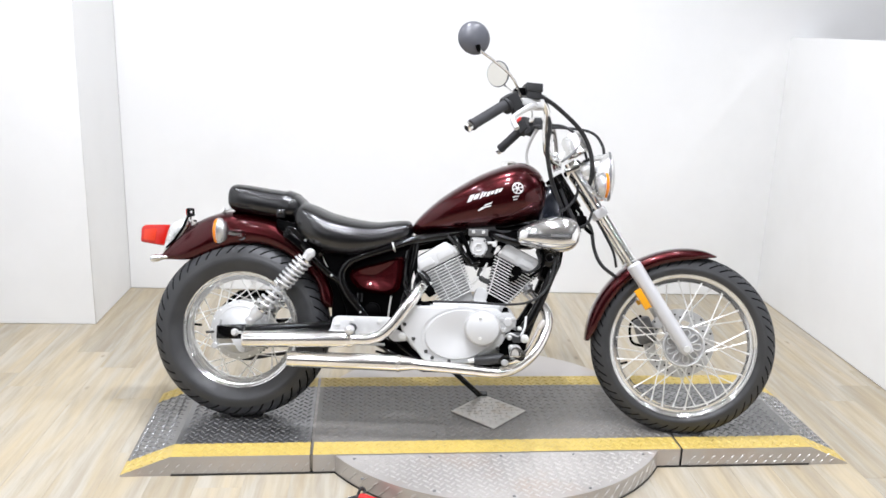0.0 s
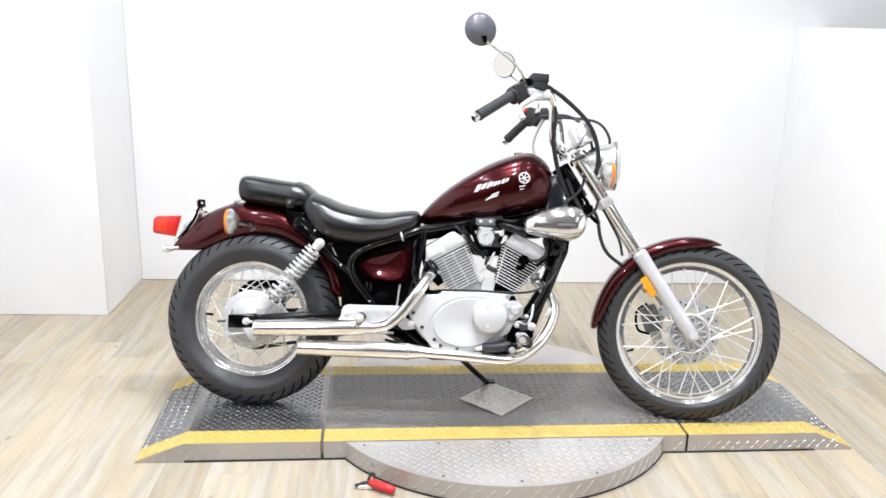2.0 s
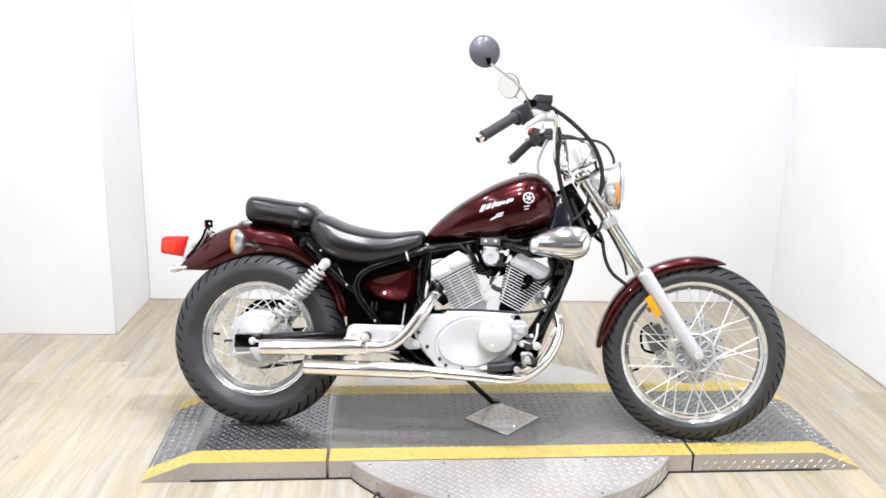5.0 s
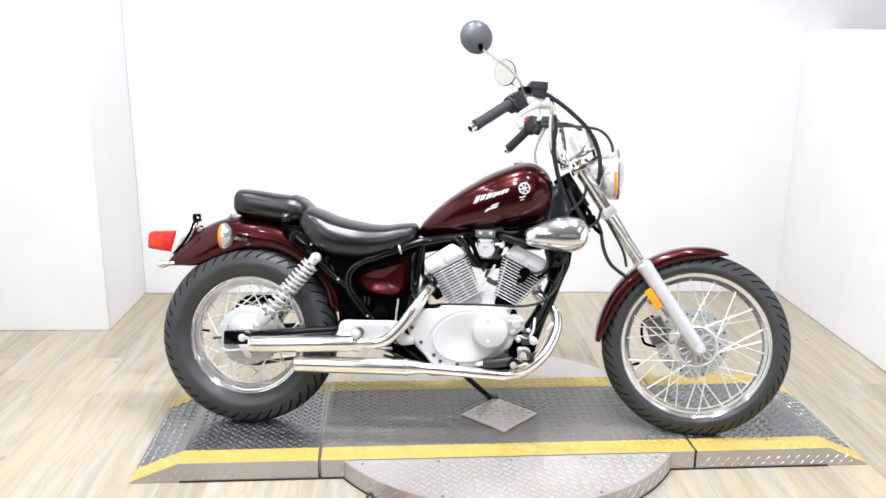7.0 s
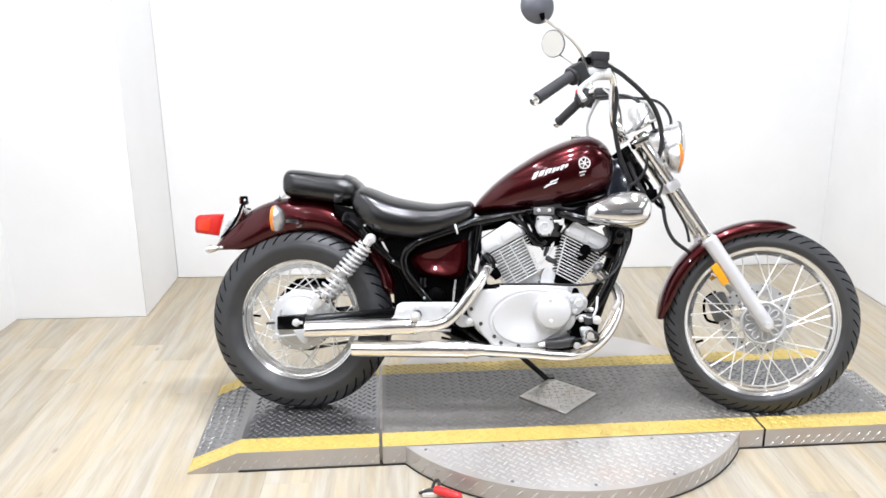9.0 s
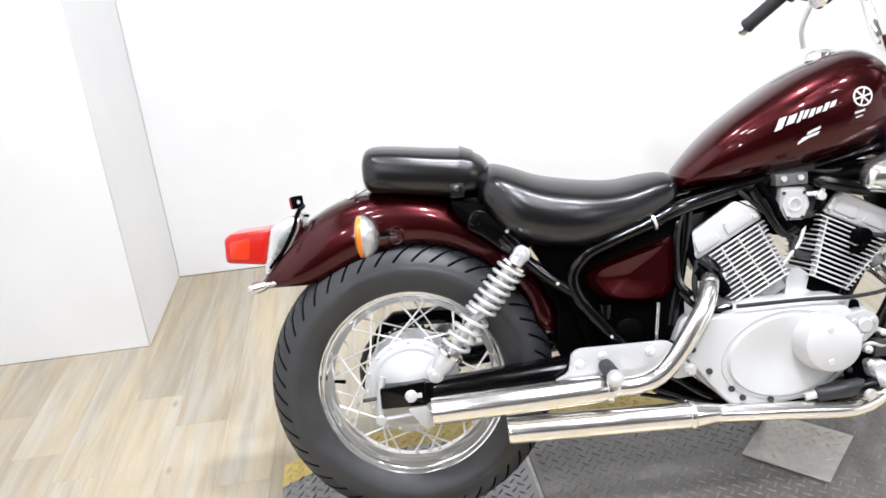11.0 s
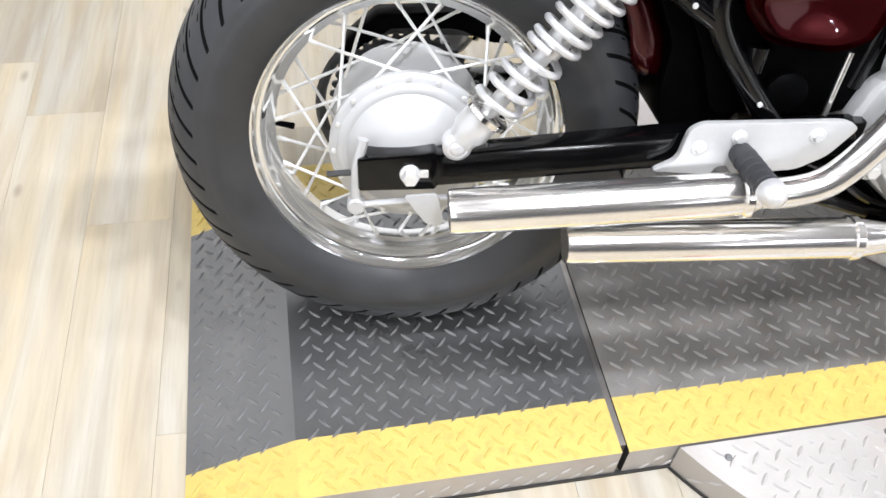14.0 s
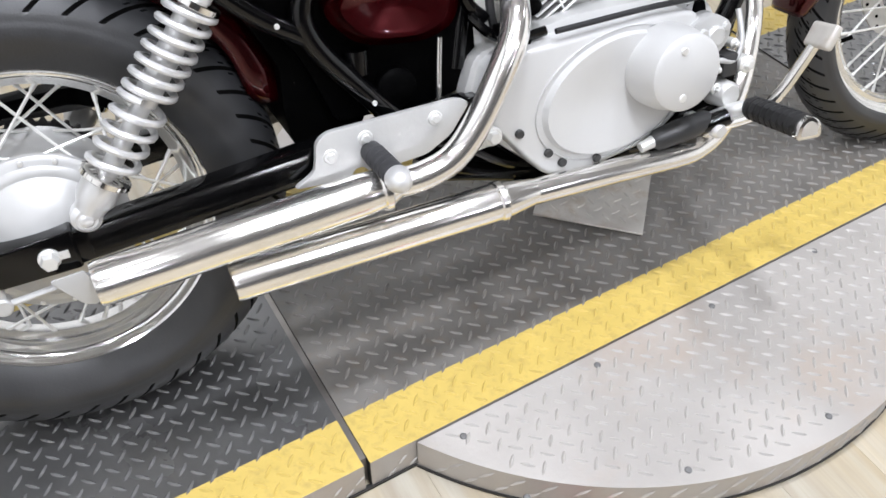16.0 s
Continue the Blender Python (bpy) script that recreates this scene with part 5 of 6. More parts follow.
part("stand_foot", moved(box(-0.02, 0.02, -0.016, 0.016, -0.004, 0.004, 0.002, 1), Matrix.Translation((0.830, 0.220, 0.0800)) @ pose(0, 0, 0, 18.5)), BLACK, bike)

# fork and front end, turned with the steering


def fork_point(s, y, ahead=0.0):
    side_dir = Vector((0.831, 0, 0.556))
    return FW + AXIS * s + Vector((0, y, 0)) + side_dir * ahead


for sgn in (-1, 1):
    y = sgn * 0.095
    leg = part("fork_leg", moved(joined(tube([fork_point(-0.018, y), fork_point(0.0, y), fork_point(0.05, y), fork_point(0.28, y), fork_point(0.318, y), fork_point(0.326, y)], [0.015, 0.0220, 0.0220, 0.0232, 0.0248, 0.0185], 24, smooth=False), moved(puck(0.017, -0.014, 0.014, 0.003), Matrix.Translation(fork_point(0.0, y)))), STEER), FORKSILVER, bike, "silver painted fork lower leg")
    part("fork_tube", moved(tube([fork_point(0.32, y), fork_point(0.700, y)], 0.0162, 20), STEER), RIM, leg, "chrome fork tube")
    part("dust_seal", moved(tube([fork_point(0.322, y), fork_point(0.336, y)], 0.0185, 20), STEER), POLISHED, leg)
    part("side_reflector", moved(box(-0.012, 0.012, -0.006, 0.006, -0.036, 0.036, 0.003), STEER @ Matrix.Translation(fork_point(0.212, sgn * 0.112, -0.034)) @ pose(0, 0, 0, 0, -33)), REFLECT, leg, "amber side reflector")
part("axle", moved(tube([FW + Vector((0, -0.122, 0)), FW + Vector((0, 0.122, 0))], 0.0105, 16), STEER), STEEL, bike)
part("lower_clamp", moved(joined(box(-0.022, 0.022, -0.122, 0.122, -0.016, 0.016, 0.010, 2)), STEER @ Matrix.Translation(fork_point(0.52, 0)) @ pose(0, 0, 0, 0, -33.8)), FORKSILVER, bike, "silver lower fork clamp")
part("upper_clamp", moved(joined(box(-0.030, 0.024, -0.120, 0.120, -0.012, 0.012, 0.009, 2)), STEER @ Matrix.Translation(fork_point(0.690, 0)) @ pose(0, 0, 0, 0, -33.8)), CHROME, bike, "chrome upper fork clamp")
for sgn in (-1, 1):
    part("clamp_cap", moved(tube([fork_point(0.695, sgn * 0.095), fork_point(0.712, sgn * 0.095), fork_point(0.716, sgn * 0.095)], [0.020, 0.019, 0.012], 20, smooth=False), STEER), CHROME, bike)
caliper = moved(joined(box(-0.030, 0.030, 0.030, 0.085, -0.045, 0.045, 0.010, 2), moved(puck(0.016, 0.02, 0.032, 0.002), Matrix.Translation((0, 0, 0.016))), moved(puck(0.016, 0.02, 0.032, 0.002), Matrix.Translation((0, 0, -0.020)))), STEER @ Matrix.Translation((FW.x - 0.118, FW.y, FW.z + 0.040)) @ pose(0, 0, 0, 0, -20))
part("brake_caliper", caliper, CALIPER, bike, "dark brake caliper")
part("brake_hose", moved(tube([(FW.x - 0.13, 0.03, FW.z + 0.09), (FW.x - 0.165, 0.025, FW.z + 0.06), (FW.x - 0.16, 0.02, FW.z), (FW.x - 0.12, 0.02, FW.z - 0.015)], 0.0045, 8), STEER), BLACKMATT, bike)

# headlamp, signals, gauge
lamp_at = STEER @ Matrix.Translation((1.190, 0, 0.850)) @ pose(0, 0, 0, 0, 0, 90)
hl = part("headlamp", moved(lathe([(0, 0.075), (0.03, 0.070), (0.055, 0.050), (0.070, 0.020), (0.076, -0.020), (0.082, -0.028), (0.082, -0.042), (0.074, -0.046)], 48), lamp_at), POLISHED, bike, "chrome round headlamp")
part("lamp_glass", moved(lathe([(0.077, -0.042), (0.055, -0.052), (0.025, -0.058), (0, -0.060)], 48), lamp_at), CLEAR, hl, "ribbed clear headlamp glass")


def signal(at, m, stalk_to, facing):
    """A round turn signal: chrome bowl, amber lens; facing +1 forward, -1 back."""
    t = m @ Matrix.Translation(at) @ pose(0, 0, 0, 0, 0, 90 * facing)
    bowl = part("turn_signal", moved(lathe([(0, 0.025), (0.016, 0.0235), (0.031, 0.015), (0.040, 0.003), (0.0430, -0.005), (0.040, -0.008)], 36), t), CLEAR, bike, "chrome bowl turn signal with amber lens")
    part("lens", moved(lathe([(0.0412, -0.006), (0.0402, -0.015), (0.032, -0.020), (0, -0.022)], 36), t), AMBER, bowl, "amber lens")
    part("stalk", moved(tube([at, stalk_to], 0.0085, 12), m), CHROME, bowl)


signal((1.176, -0.195, 0.796), Matrix.Identity(4), (1.165, -0.105, 0.782), 1)
signal((1.236, 0.185, 0.838), Matrix.Identity(4), (1.205, 0.095, 0.800), 1)
for sgn in (-1, 1):
    signal((-0.046, sgn * 0.150, 0.624), Matrix.Identity(4), (0.004, sgn * 0.085, 0.614), -1)
    part("signal_base", moved(lathe([(0.014, -0.012), (0.016, -0.006), (0.018, 0.004)], 20), Matrix.Translation((0.006, sgn * 0.092, 0.612))), CHROME, bike)
gt = STEER @ Matrix.Translation((1.115, 0, 0.945)) @ pose(0, 0, 0, 62, 0, 90)
gg = part("speedometer", moved(lathe([(0, 0.050), (0.026, 0.048), (0.038, 0.034), (0.040, -0.012), (0.043, -0.020), (0.040, -0.026), (0.036, -0.024)], 40), gt), POLISHED, bike, "chrome cased speedometer")
part("dial_glass", moved(lathe([(0.037, -0.023), (0, -0.024)], 40), gt), BLACKMATT, gg)
part("riser", moved(joined(tube([(1.055, -0.03, 0.870), (1.040, -0.03, 0.915)], 0.015, 16), tube([(1.055, 0.03, 0.870), (1.040, 0.03, 0.915)], 0.015, 16)), STEER), CHROME, bike, "chrome handlebar risers")

# handlebar and controls
bar = [(0.745, -0.336, 0.938), (0.865, -0.262, 1.030), (0.925, -0.218, 1.060), (0.972, -0.183, 1.066), (0.998, -0.158, 1.036), (1.000, -0.140, 0.980), (1.004, -0.122, 0.920), (1.025, -0.088, 0.890), (1.055, -0.030, 0.888),
       (1.062, 0.030, 0.892), (1.066, 0.088, 0.905), (1.066, 0.122, 0.945), (1.062, 0.145, 1.010), (1.048, 0.175, 1.068), (1.010, 0.232, 1.094), (0.962, 0.300, 1.074), (0.885, 0.385, 1.008)]
part("handlebar", tube(bar, 0.0120, 16), CHROME, bike, "chrome pulled-back handlebar")
for sgn, g0, g1, sw in ((-1, (0.862, -0.264, 1.028), (0.752, -0.332, 0.943), (0.878, -0.250, 1.036)), (1, (0.960, 0.302, 1.072), (0.887, 0.383, 1.010), (0.972, 0.285, 1.080))):
    g0, g1 = Vector(g0), Vector(g1)
    gd = (g1 - g0).normalized()
    grip = part("grip", tube([g0, g0 + gd * 0.006, g0 + gd * 0.010, g1 - gd * 0.012, g1 - gd * 0.006, g1], [0.021, 0.021, 0.0165, 0.0165, 0.0180, 0.0170], 20, smooth=False), GRIP, bike, "black rubber grip")
    part("bar_end", tube([g1, g1 + gd * 0.008, g1 + gd * 0.016, g1 + gd * 0.021], [0.0125, 0.0150, 0.0150, 0.010], 16, smooth=False), CHROME, grip, "chrome bar end")
    tq = gd.to_track_quat("Y", "Z").to_matrix().to_4x4()
    hs = part("switch_housing", joined(moved(box(-0.024, 0.024, -0.022, 0.022, -0.027, 0.027, 0.008, 2), Matrix.Translation(sw) @ tq), moved(tube([(0, 0.018, 0), (0, 0.030, 0)], 0.026, 20), Matrix.Translation(sw) @ tq), moved(box(-0.020, 0.020, -0.028, 0.006, -0.046, -0.020, 0.007, 2), Matrix.Translation(sw) @ tq)), PLASTIC, bike, "black switch housing")
    if sgn > 0:
        part("switch", moved(box(-0.026, -0.012, -0.010, 0.012, 0.018, 0.032, 0.004), Matrix.Translation(sw) @ tq), REDPLASTIC, hs, "red switch")
part("brake_lever", tube([(0.962, -0.190, 1.045), (0.935, -0.232, 1.028), (0.900, -0.258, 1.002), (0.880, -0.285, 0.975), (0.892, -0.300, 0.945)], [0.012, 0.0105, 0.0085, 0.0075, 0.0095], 12), CASTALU, bike, "polished brake lever")
part("lever_perch", joined(box(0.935, 0.985, -0.212, -0.172, 1.030, 1.062, 0.008, 2), tube([(0.905, -0.235, 1.045), (0.962, -0.195, 1.050)], 0.014, 12)), CASTALU, bike, "cast lever perch")
part("clutch_lever", tube([(1.030, 0.205, 1.075), (1.010, 0.240, 1.058), (0.990, 0.260, 1.020), (0.978, 0.280, 0.975), (0.985, 0.290, 0.935)], [0.009, 0.0075, 0.006, 0.005, 0.006], 10), CASTALU, bike, "polished clutch lever")
part("clutch_perch", box(0.995, 1.040, 0.195, 0.240, 1.060, 1.095, 0.008, 2), PLASTIC, bike, "black clutch perch")
res = part("master_cylinder", moved(box(-0.024, 0.024, -0.024, 0.024, -0.026, 0.010, 0.004, 2), Matrix.Translation((0.946, -0.205, 1.083)) @ pose(0, 0, 0, 0, 0, 12)), PLASTIC, bike, "black brake fluid reservoir")
part("lid", moved(box(-0.027, 0.027, -0.027, 0.027, -0.004, 0.022, 0.003, 2), Matrix.Translation((0.946, -0.205, 1.083)) @ pose(0, 0, 0, 0, 0, 12)), PLASTIC, res, "black reservoir lid")
part("clamp", moved(box(-0.054, -0.020, -0.018, 0.018, -0.030, 0.004, 0.006, 2), Matrix.Translation((0.940, -0.205, 1.086)) @ pose(0, 0, 0, 0, 0, 12)), BLACKMATT, res)


def mirror(at, facing, foot, knee):
    """A round mirror on a thin chrome stalk; facing is the way its glass looks."""
    at, f = Vector(at), Vector(facing).normalized()
    t = Matrix.Translation(at) @ f.to_track_quat("-Y", "Z").to_matrix().to_4x4()
    shell = part("mirror", moved(lathe([(0.0475, -0.004), (0.0500, 0.000), (0.0490, 0.004), (0.040, 0.014), (0.024, 0.021), (0, 0.023)], 48), t), MIRRORBACK, bike, "round dark-backed mirror on a chrome stalk")
    part("glass", moved(lathe([(0.0465, -0.0035), (0, -0.0036)], 48), t), MIRROR, shell, "mirror glass")
    low = at - f * 0.020 + Vector((0.006, 0, -0.026))
    part("socket", tube([low, low + Vector((0.004, 0, -0.018))], [0.008, 0.0055], 12), BLACKMATT, shell)
    part("stalk", tube([low + Vector((0.003, 0, -0.012)), Vector(knee), Vector(foot)], 0.0042, 10), CHROME, shell)


mirror((0.753, -0.350, 1.201), (-0.25, 0.95, 0.05), (0.912, -0.238, 1.050), (0.868, -0.270, 1.118))
mirror((0.870, 0.390, 1.300), tuple(BIKE.to_3x3().inverted() @ Vector((-0.82, -1.0, -0.04))), (0.990, 0.262, 1.090), (0.985, 0.285, 1.150))

# cables
for pts, r in (([(0.968, -0.185, 1.070), (0.996, -0.160, 1.035), (1.010, -0.150, 0.985), (1.006, -0.130, 0.915), (1.030, -0.085, 0.820), (1.070, -0.055, 0.735)], 0.0075),
               ([(0.975, -0.195, 1.072), (1.030, -0.170, 1.045), (1.110, -0.130, 0.985), (1.150, -0.100, 0.925), (1.162, -0.085, 0.855), (1.150, -0.050, 0.780)], 0.0075),
               ([(1.000, 0.140, 1.042), (1.090, 0.120, 1.042), (1.190, 0.105, 1.025), (1.230, 0.090, 0.965), (1.215, 0.07, 0.90)], 0.0050),
               ([(0.985, 0.10, 1.04), (1.08, 0.06, 1.035), (1.14, 0.03, 0.98), (1.165, 0.0, 0.88)], 0.0050),
               ([(1.130, -0.050, 0.720), (1.165, -0.060, 0.675), (1.180, -0.062, 0.600), (1.205, -0.062, 0.550), (1.255, -0.055, 0.512)], 0.0060),
               ([(1.170, -0.03, 0.740), (1.205, -0.040, 0.676), (1.245, -0.045, 0.600), (1.258, -0.045, 0.545)], 0.0045),
               ([(1.050, -0.04, 0.700), (1.010, -0.055, 0.680), (0.930, -0.060, 0.655), (0.870, -0.060, 0.650), (0.830, -0.050, 0.66)], 0.0045),
               ([(0.600, -0.09, 0.500), (0.590, -0.095, 0.450), (0.600, -0.10, 0.400), (0.640, -0.11, 0.400)], 0.006),
               ([(0.690, -0.07, 0.630), (0.760, -0.08, 0.560), (0.790, -0.07, 0.520)], 0.005)):
    part("cable", tube(pts, r, 8), PLASTIC, bike, "black control cable")

# tail lamp, flag reflector and exhaust-side small parts
tl = part("tail_lamp", moved(cushion(round_poly([(-0.246, 0.640), (-0.268, 0.556), (-0.270, 0.536), (-0.246, 0.542), (-0.212, 0.582), (-0.182, 0.634), (-0.178, 0.656), (-0.205, 0.660)], 0.012), -0.058, 0.058, 0.012), REAR), POLISHED, bike, "polished tail lamp housing with red lens", 60)
part("lens", moved(cushion(round_poly([(-0.348, 0.574), (-0.346, 0.624), (-0.334, 0.634), (-0.246, 0.637), (-0.264, 0.562)], 0.010), -0.053, 0.053, 0.010), REAR), REDLENS, tl, "red lens", 60)
part("lens_inset", moved(cushion(round_poly([(-0.336, 0.582), (-0.334, 0.618), (-0.290, 0.622), (-0.296, 0.578)], 0.006), -0.0555, -0.050, 0.002), REAR), REDGLOW, tl, "brighter lens window", 60)
part("gasket", moved(tube([(-0.255, -0.055, 0.556), (-0.222, -0.058, 0.592), (-0.196, -0.057, 0.634), (-0.186, -0.050, 0.664), (-0.180, 0, 0.674)], 0.0045, 8), REAR), BLACKMATT, tl)
FLAG = REAR @ Matrix.Translation((-0.192, 0, 0.683)) @ pose(0, 0, 0, 0, -8, -48) @ Matrix.Diagonal((0.85, 0.85, 0.85, 1))
fr = part("rear_reflector", moved(box(-0.006, 0.006, -0.0155, 0.0155, -0.016, 0.016, 0.003, 2), FLAG), BLACKMATT, bike, "small square reflector on a stem")
part("stem", moved(tube([(-0.192, 0, 0.668), (-0.188, 0, 0.655), (-0.170, 0, 0.652)], 0.003, 8), REAR), BLACKMATT, fr)
part("reflector", moved(box(-0.0170, -0.0055, -0.0135, 0.0135, -0.014, 0.014, 0.002, 1), FLAG), REDLENS, fr)
part("nut", moved(puck(0.006, -0.0065, 0.0110, 0.001, 6), FLAG @ pose(0, 0, 0, 0, 0, 90)), STEEL, fr)
pb = part("plate_bracket", joined(box(-0.272, -0.250, -0.014, 0.075, 0.528, 0.534, 0.002, 1), tube([(-0.246, -0.030, 0.536), (-0.262, -0.036, 0.530), (-0.288, -0.040, 0.526)], 0.0065, 12)), POLISHED, bike, "chrome bracket under the mudguard tip")
part("bracket_joint", moved(puck(0.011, -0.010, 0.010, 0.003, 24), Matrix.Translation((-0.248, -0.030, 0.536))), BLACK, pb)
part("bracket_bulb", tube([(-0.272, -0.039, 0.5300), (-0.278, -0.0395, 0.529), (-0.292, -0.041, 0.5265), (-0.306, -0.043, 0.524), (-0.312, -0.043, 0.523)], [0.0065, 0.0105, 0.0130, 0.0115, 0.0065], 24, per=4), POLISHED, pb, "chrome bulb-shaped fitting")
arm = part("brake_arm", joined(tube([(-0.050, -0.112, 0.330), (-0.060, -0.116, 0.290), (-0.062, -0.116, 0.245)], 0.007, 10), moved(puck(0.011, -0.126, -0.106, 0.002), Matrix.Translation((-0.062, 0, 0.243)))), HUBSILVER, bike, "brake actuating arm")
part("adjuster", tube([(-0.095, -0.116, 0.286), (-0.060, -0.116, 0.288)], 0.004, 8), DARKCAST, arm)
part("brake_stay", tube([(-0.062, -0.118, 0.243), (0.2, -0.125, 0.262), (0.5, -0.125, 0.262)], 0.0045, 8), HUBSILVER, bike)



# the front half is drawn out a little, easing in from the seat forwards
STRETCH = Matrix(((1.020, 0, -0.003, -0.0006), (0, 1, 0, 0), (-0.0065, -0.072, 1.018, -0.0107), (0, 0, 0, 1)))
for ob in bike.children_recursive:
    for v in ob.data.vertices:
        w = min(1.0, max(0.0, (v.co.x - 0.38) / 0.36))
        v.co = v.co.lerp(STRETCH @ v.co, w * w * (3 - 2 * w))

# chain guard behind the wheel, rods and glint dots round the frame
guard = [(-0.085, 0.335), (-0.070, 0.385), (-0.030, 0.418), (0.060, 0.420), (0.180, 0.412), (0.480, 0.420), (0.480, 0.386), (0.200, 0.374), (0.120, 0.378), (0.070, 0.398), (-0.010, 0.398), (-0.056, 0.372), (-0.074, 0.333)]
part("chain_guard", prism(guard, 0.055, 0.098, 0.003, 1), BLACKMATT, bike, "black chain guard behind the wheel")
part("spring_rod", tube([(0.509, -0.104, 0.345), (0.513, -0.104, 0.380), (0.519, -0.104, 0.425)], 0.0036, 10), PIPE, bike, "bright steel rod below the side cover")
part("frame_rail", tube([(1.040, -0.030, 0.697), (0.765, -0.050, 0.6446), (0.592, -0.085, 0.613), (0.532, -0.094, 0.592), (0.498, -0.097, 0.580), (0.422, -0.100, 0.555), (0.376, -0.100, 0.532), (0.351, -0.100, 0.493), (0.363, -0.100, 0.444), (0.411, -0.100, 0.378), (0.445, -0.100, 0.335)], 0.0148, 14), BLACK, bike, "black frame rail bent round the side cover")
part("frame_rail", tube([(0.216, -0.100, 0.590), (0.262, -0.102, 0.537), (0.304, -0.102, 0.496), (0.348, -0.100, 0.464)], 0.0125, 14), BLACK, bike, "black frame strut behind the shock absorber")
part("frame_rail", tube([(0.245, 0.098, 0.560), (0.376, 0.100, 0.540), (0.498, 0.097, 0.580), (0.765, 0.050, 0.6446), (1.040, 0.030, 0.697)], 0.0140, 12), BLACK, bike)
# small bright domes stand in for lamp glints on the gloss paint
for bx, by, bz in ((0.227, -0.113, 0.601), (0.318, -0.113, 0.486), (0.418, -0.116, 0.367)):
    part("frame_bolt", bolt(bx, by, bz, 0.0034, 0.003, six=False), STEEL, bike)
# brake light switch boot and master linkage below the clutch cover
sw0, sw1 = Vector((0.800, -0.168, 0.224)), Vector((0.896, -0.172, 0.234))
boot = part("pedal_boot", tube([sw0, sw0.lerp(sw1, 0.08), sw0.lerp(sw1, 0.5), sw0.lerp(sw1, 0.92), sw1], [0.010, 0.0155, 0.0175, 0.0165, 0.012], 18, smooth=False), RUBBER, bike, "grey-black rubber boot below the clutch cover")
part("boot_plug", tube([sw0 - Vector((0.020, 0, 0.004)), sw0 + Vector((0.004, 0, 0.001))], [0.0075, 0.0090], 14, smooth=False), STEEL, boot)
part("boot_knob", moved(lathe([(0, -0.012), (0.008, -0.011), (0.0115, -0.006), (0.0115, 0.006), (0, 0.010)], 20), Matrix.Translation((0.898, -0.186, 0.222))), SPRING, boot)
# pump casting with its bosses in front of the cover
pump = part("pump_casting", prism(round_poly([(0.866, 0.374), (0.905, 0.384), (0.936, 0.366), (0.934, 0.340), (0.905, 0.314), (0.884, 0.312), (0.868, 0.338)], 0.012), -0.158, -0.120, 0.005), HUBSILVER, bike, "cast pump housing with round bosses")
for cx, cz, rr in ((0.907, 0.351, 0.0150), (0.886, 0.360, 0.0060), (0.924, 0.362, 0.0060), (0.893, 0.325, 0.0075), (0.876, 0.341, 0.0050)):
    part("boss", moved(lathe([(0, -0.164), (rr * 0.8, -0.164), (rr, -0.161), (rr, -0.150)], 20), Matrix.Translation((cx, 0, cz))), CASTALU, pump)
# hoses and leads between the cylinders and along the down tubes
for pts, r, mt in (([(0.726, -0.085, 0.630), (0.742, -0.092, 0.600), (0.764, -0.094, 0.560), (0.783, -0.090, 0.537), (0.812, -0.084, 0.543)], 0.0085, BLACK),
                   ([(0.745, -0.070, 0.636), (0.768, -0.086, 0.600), (0.772, -0.088, 0.570)], 0.0060, BLACKMATT),
                   ([(0.940, -0.100, 0.520), (0.985, -0.108, 0.518), (1.012, -0.100, 0.548), (1.005, -0.080, 0.600)], 0.0050, PLASTIC),
                   ([(0.660, -0.150, 0.412), (0.794, -0.150, 0.412), (0.900, -0.146, 0.408), (0.976, -0.136, 0.418), (1.030, -0.120, 0.455), (1.058, -0.105, 0.520), (1.066, -0.090, 0.590)], 0.0040, PLASTIC),
                   ([(0.850, -0.060, 0.640), (0.868, -0.090, 0.634), (0.905, -0.100, 0.622), (0.946, -0.105, 0.612)], 0.0150, BLACK),
                   ([(0.615, -0.090, 0.500), (0.632, -0.104, 0.484), (0.642, -0.106, 0.462)], 0.0150, BLACK),
                   ([(1.060, -0.060, 0.640), (1.075, -0.075, 0.560), (1.046, -0.088, 0.470), (1.000, -0.088, 0.360), (0.968, -0.088, 0.270)], 0.0090, BLACK)):
    part("hose", tube(pts, r, 10), mt, bike, "black rubber hose")

# front header tucking in under the engine, and the frame's down tubes
part("pipe", tube([(0.595, -0.170, 0.2058), (0.733, -0.168, 0.1965), (0.850, -0.165, 0.187), (0.890, -0.160, 0.188), (0.930, -0.148, 0.197), (0.972, -0.128, 0.221), (1.009, -0.104, 0.256), (1.038, -0.080, 0.305), (1.049, -0.066, 0.348), (1.042, -0.056, 0.385), (1.005, -0.045, 0.425), (0.975, -0.045, 0.452)], 0.0180, 20), PIPE, lower, "chrome header pipe")
for sgn in (-1, 1):
    part("down_tube", tube([(1.082, sgn * 0.035, 0.700), (1.066, sgn * 0.060, 0.558), (1.050, sgn * 0.075, 0.497), (1.020, sgn * 0.085, 0.419), (0.987, sgn * 0.090, 0.357), (0.961, sgn * 0.090, 0.318), (0.935, sgn * 0.090, 0.270), (0.900, sgn * 0.085, 0.215), (0.800, sgn * 0.070, 0.186), (0.630, sgn * 0.060, 0.180)], 0.0155, 14), BLACK, bike, "black frame down tube")
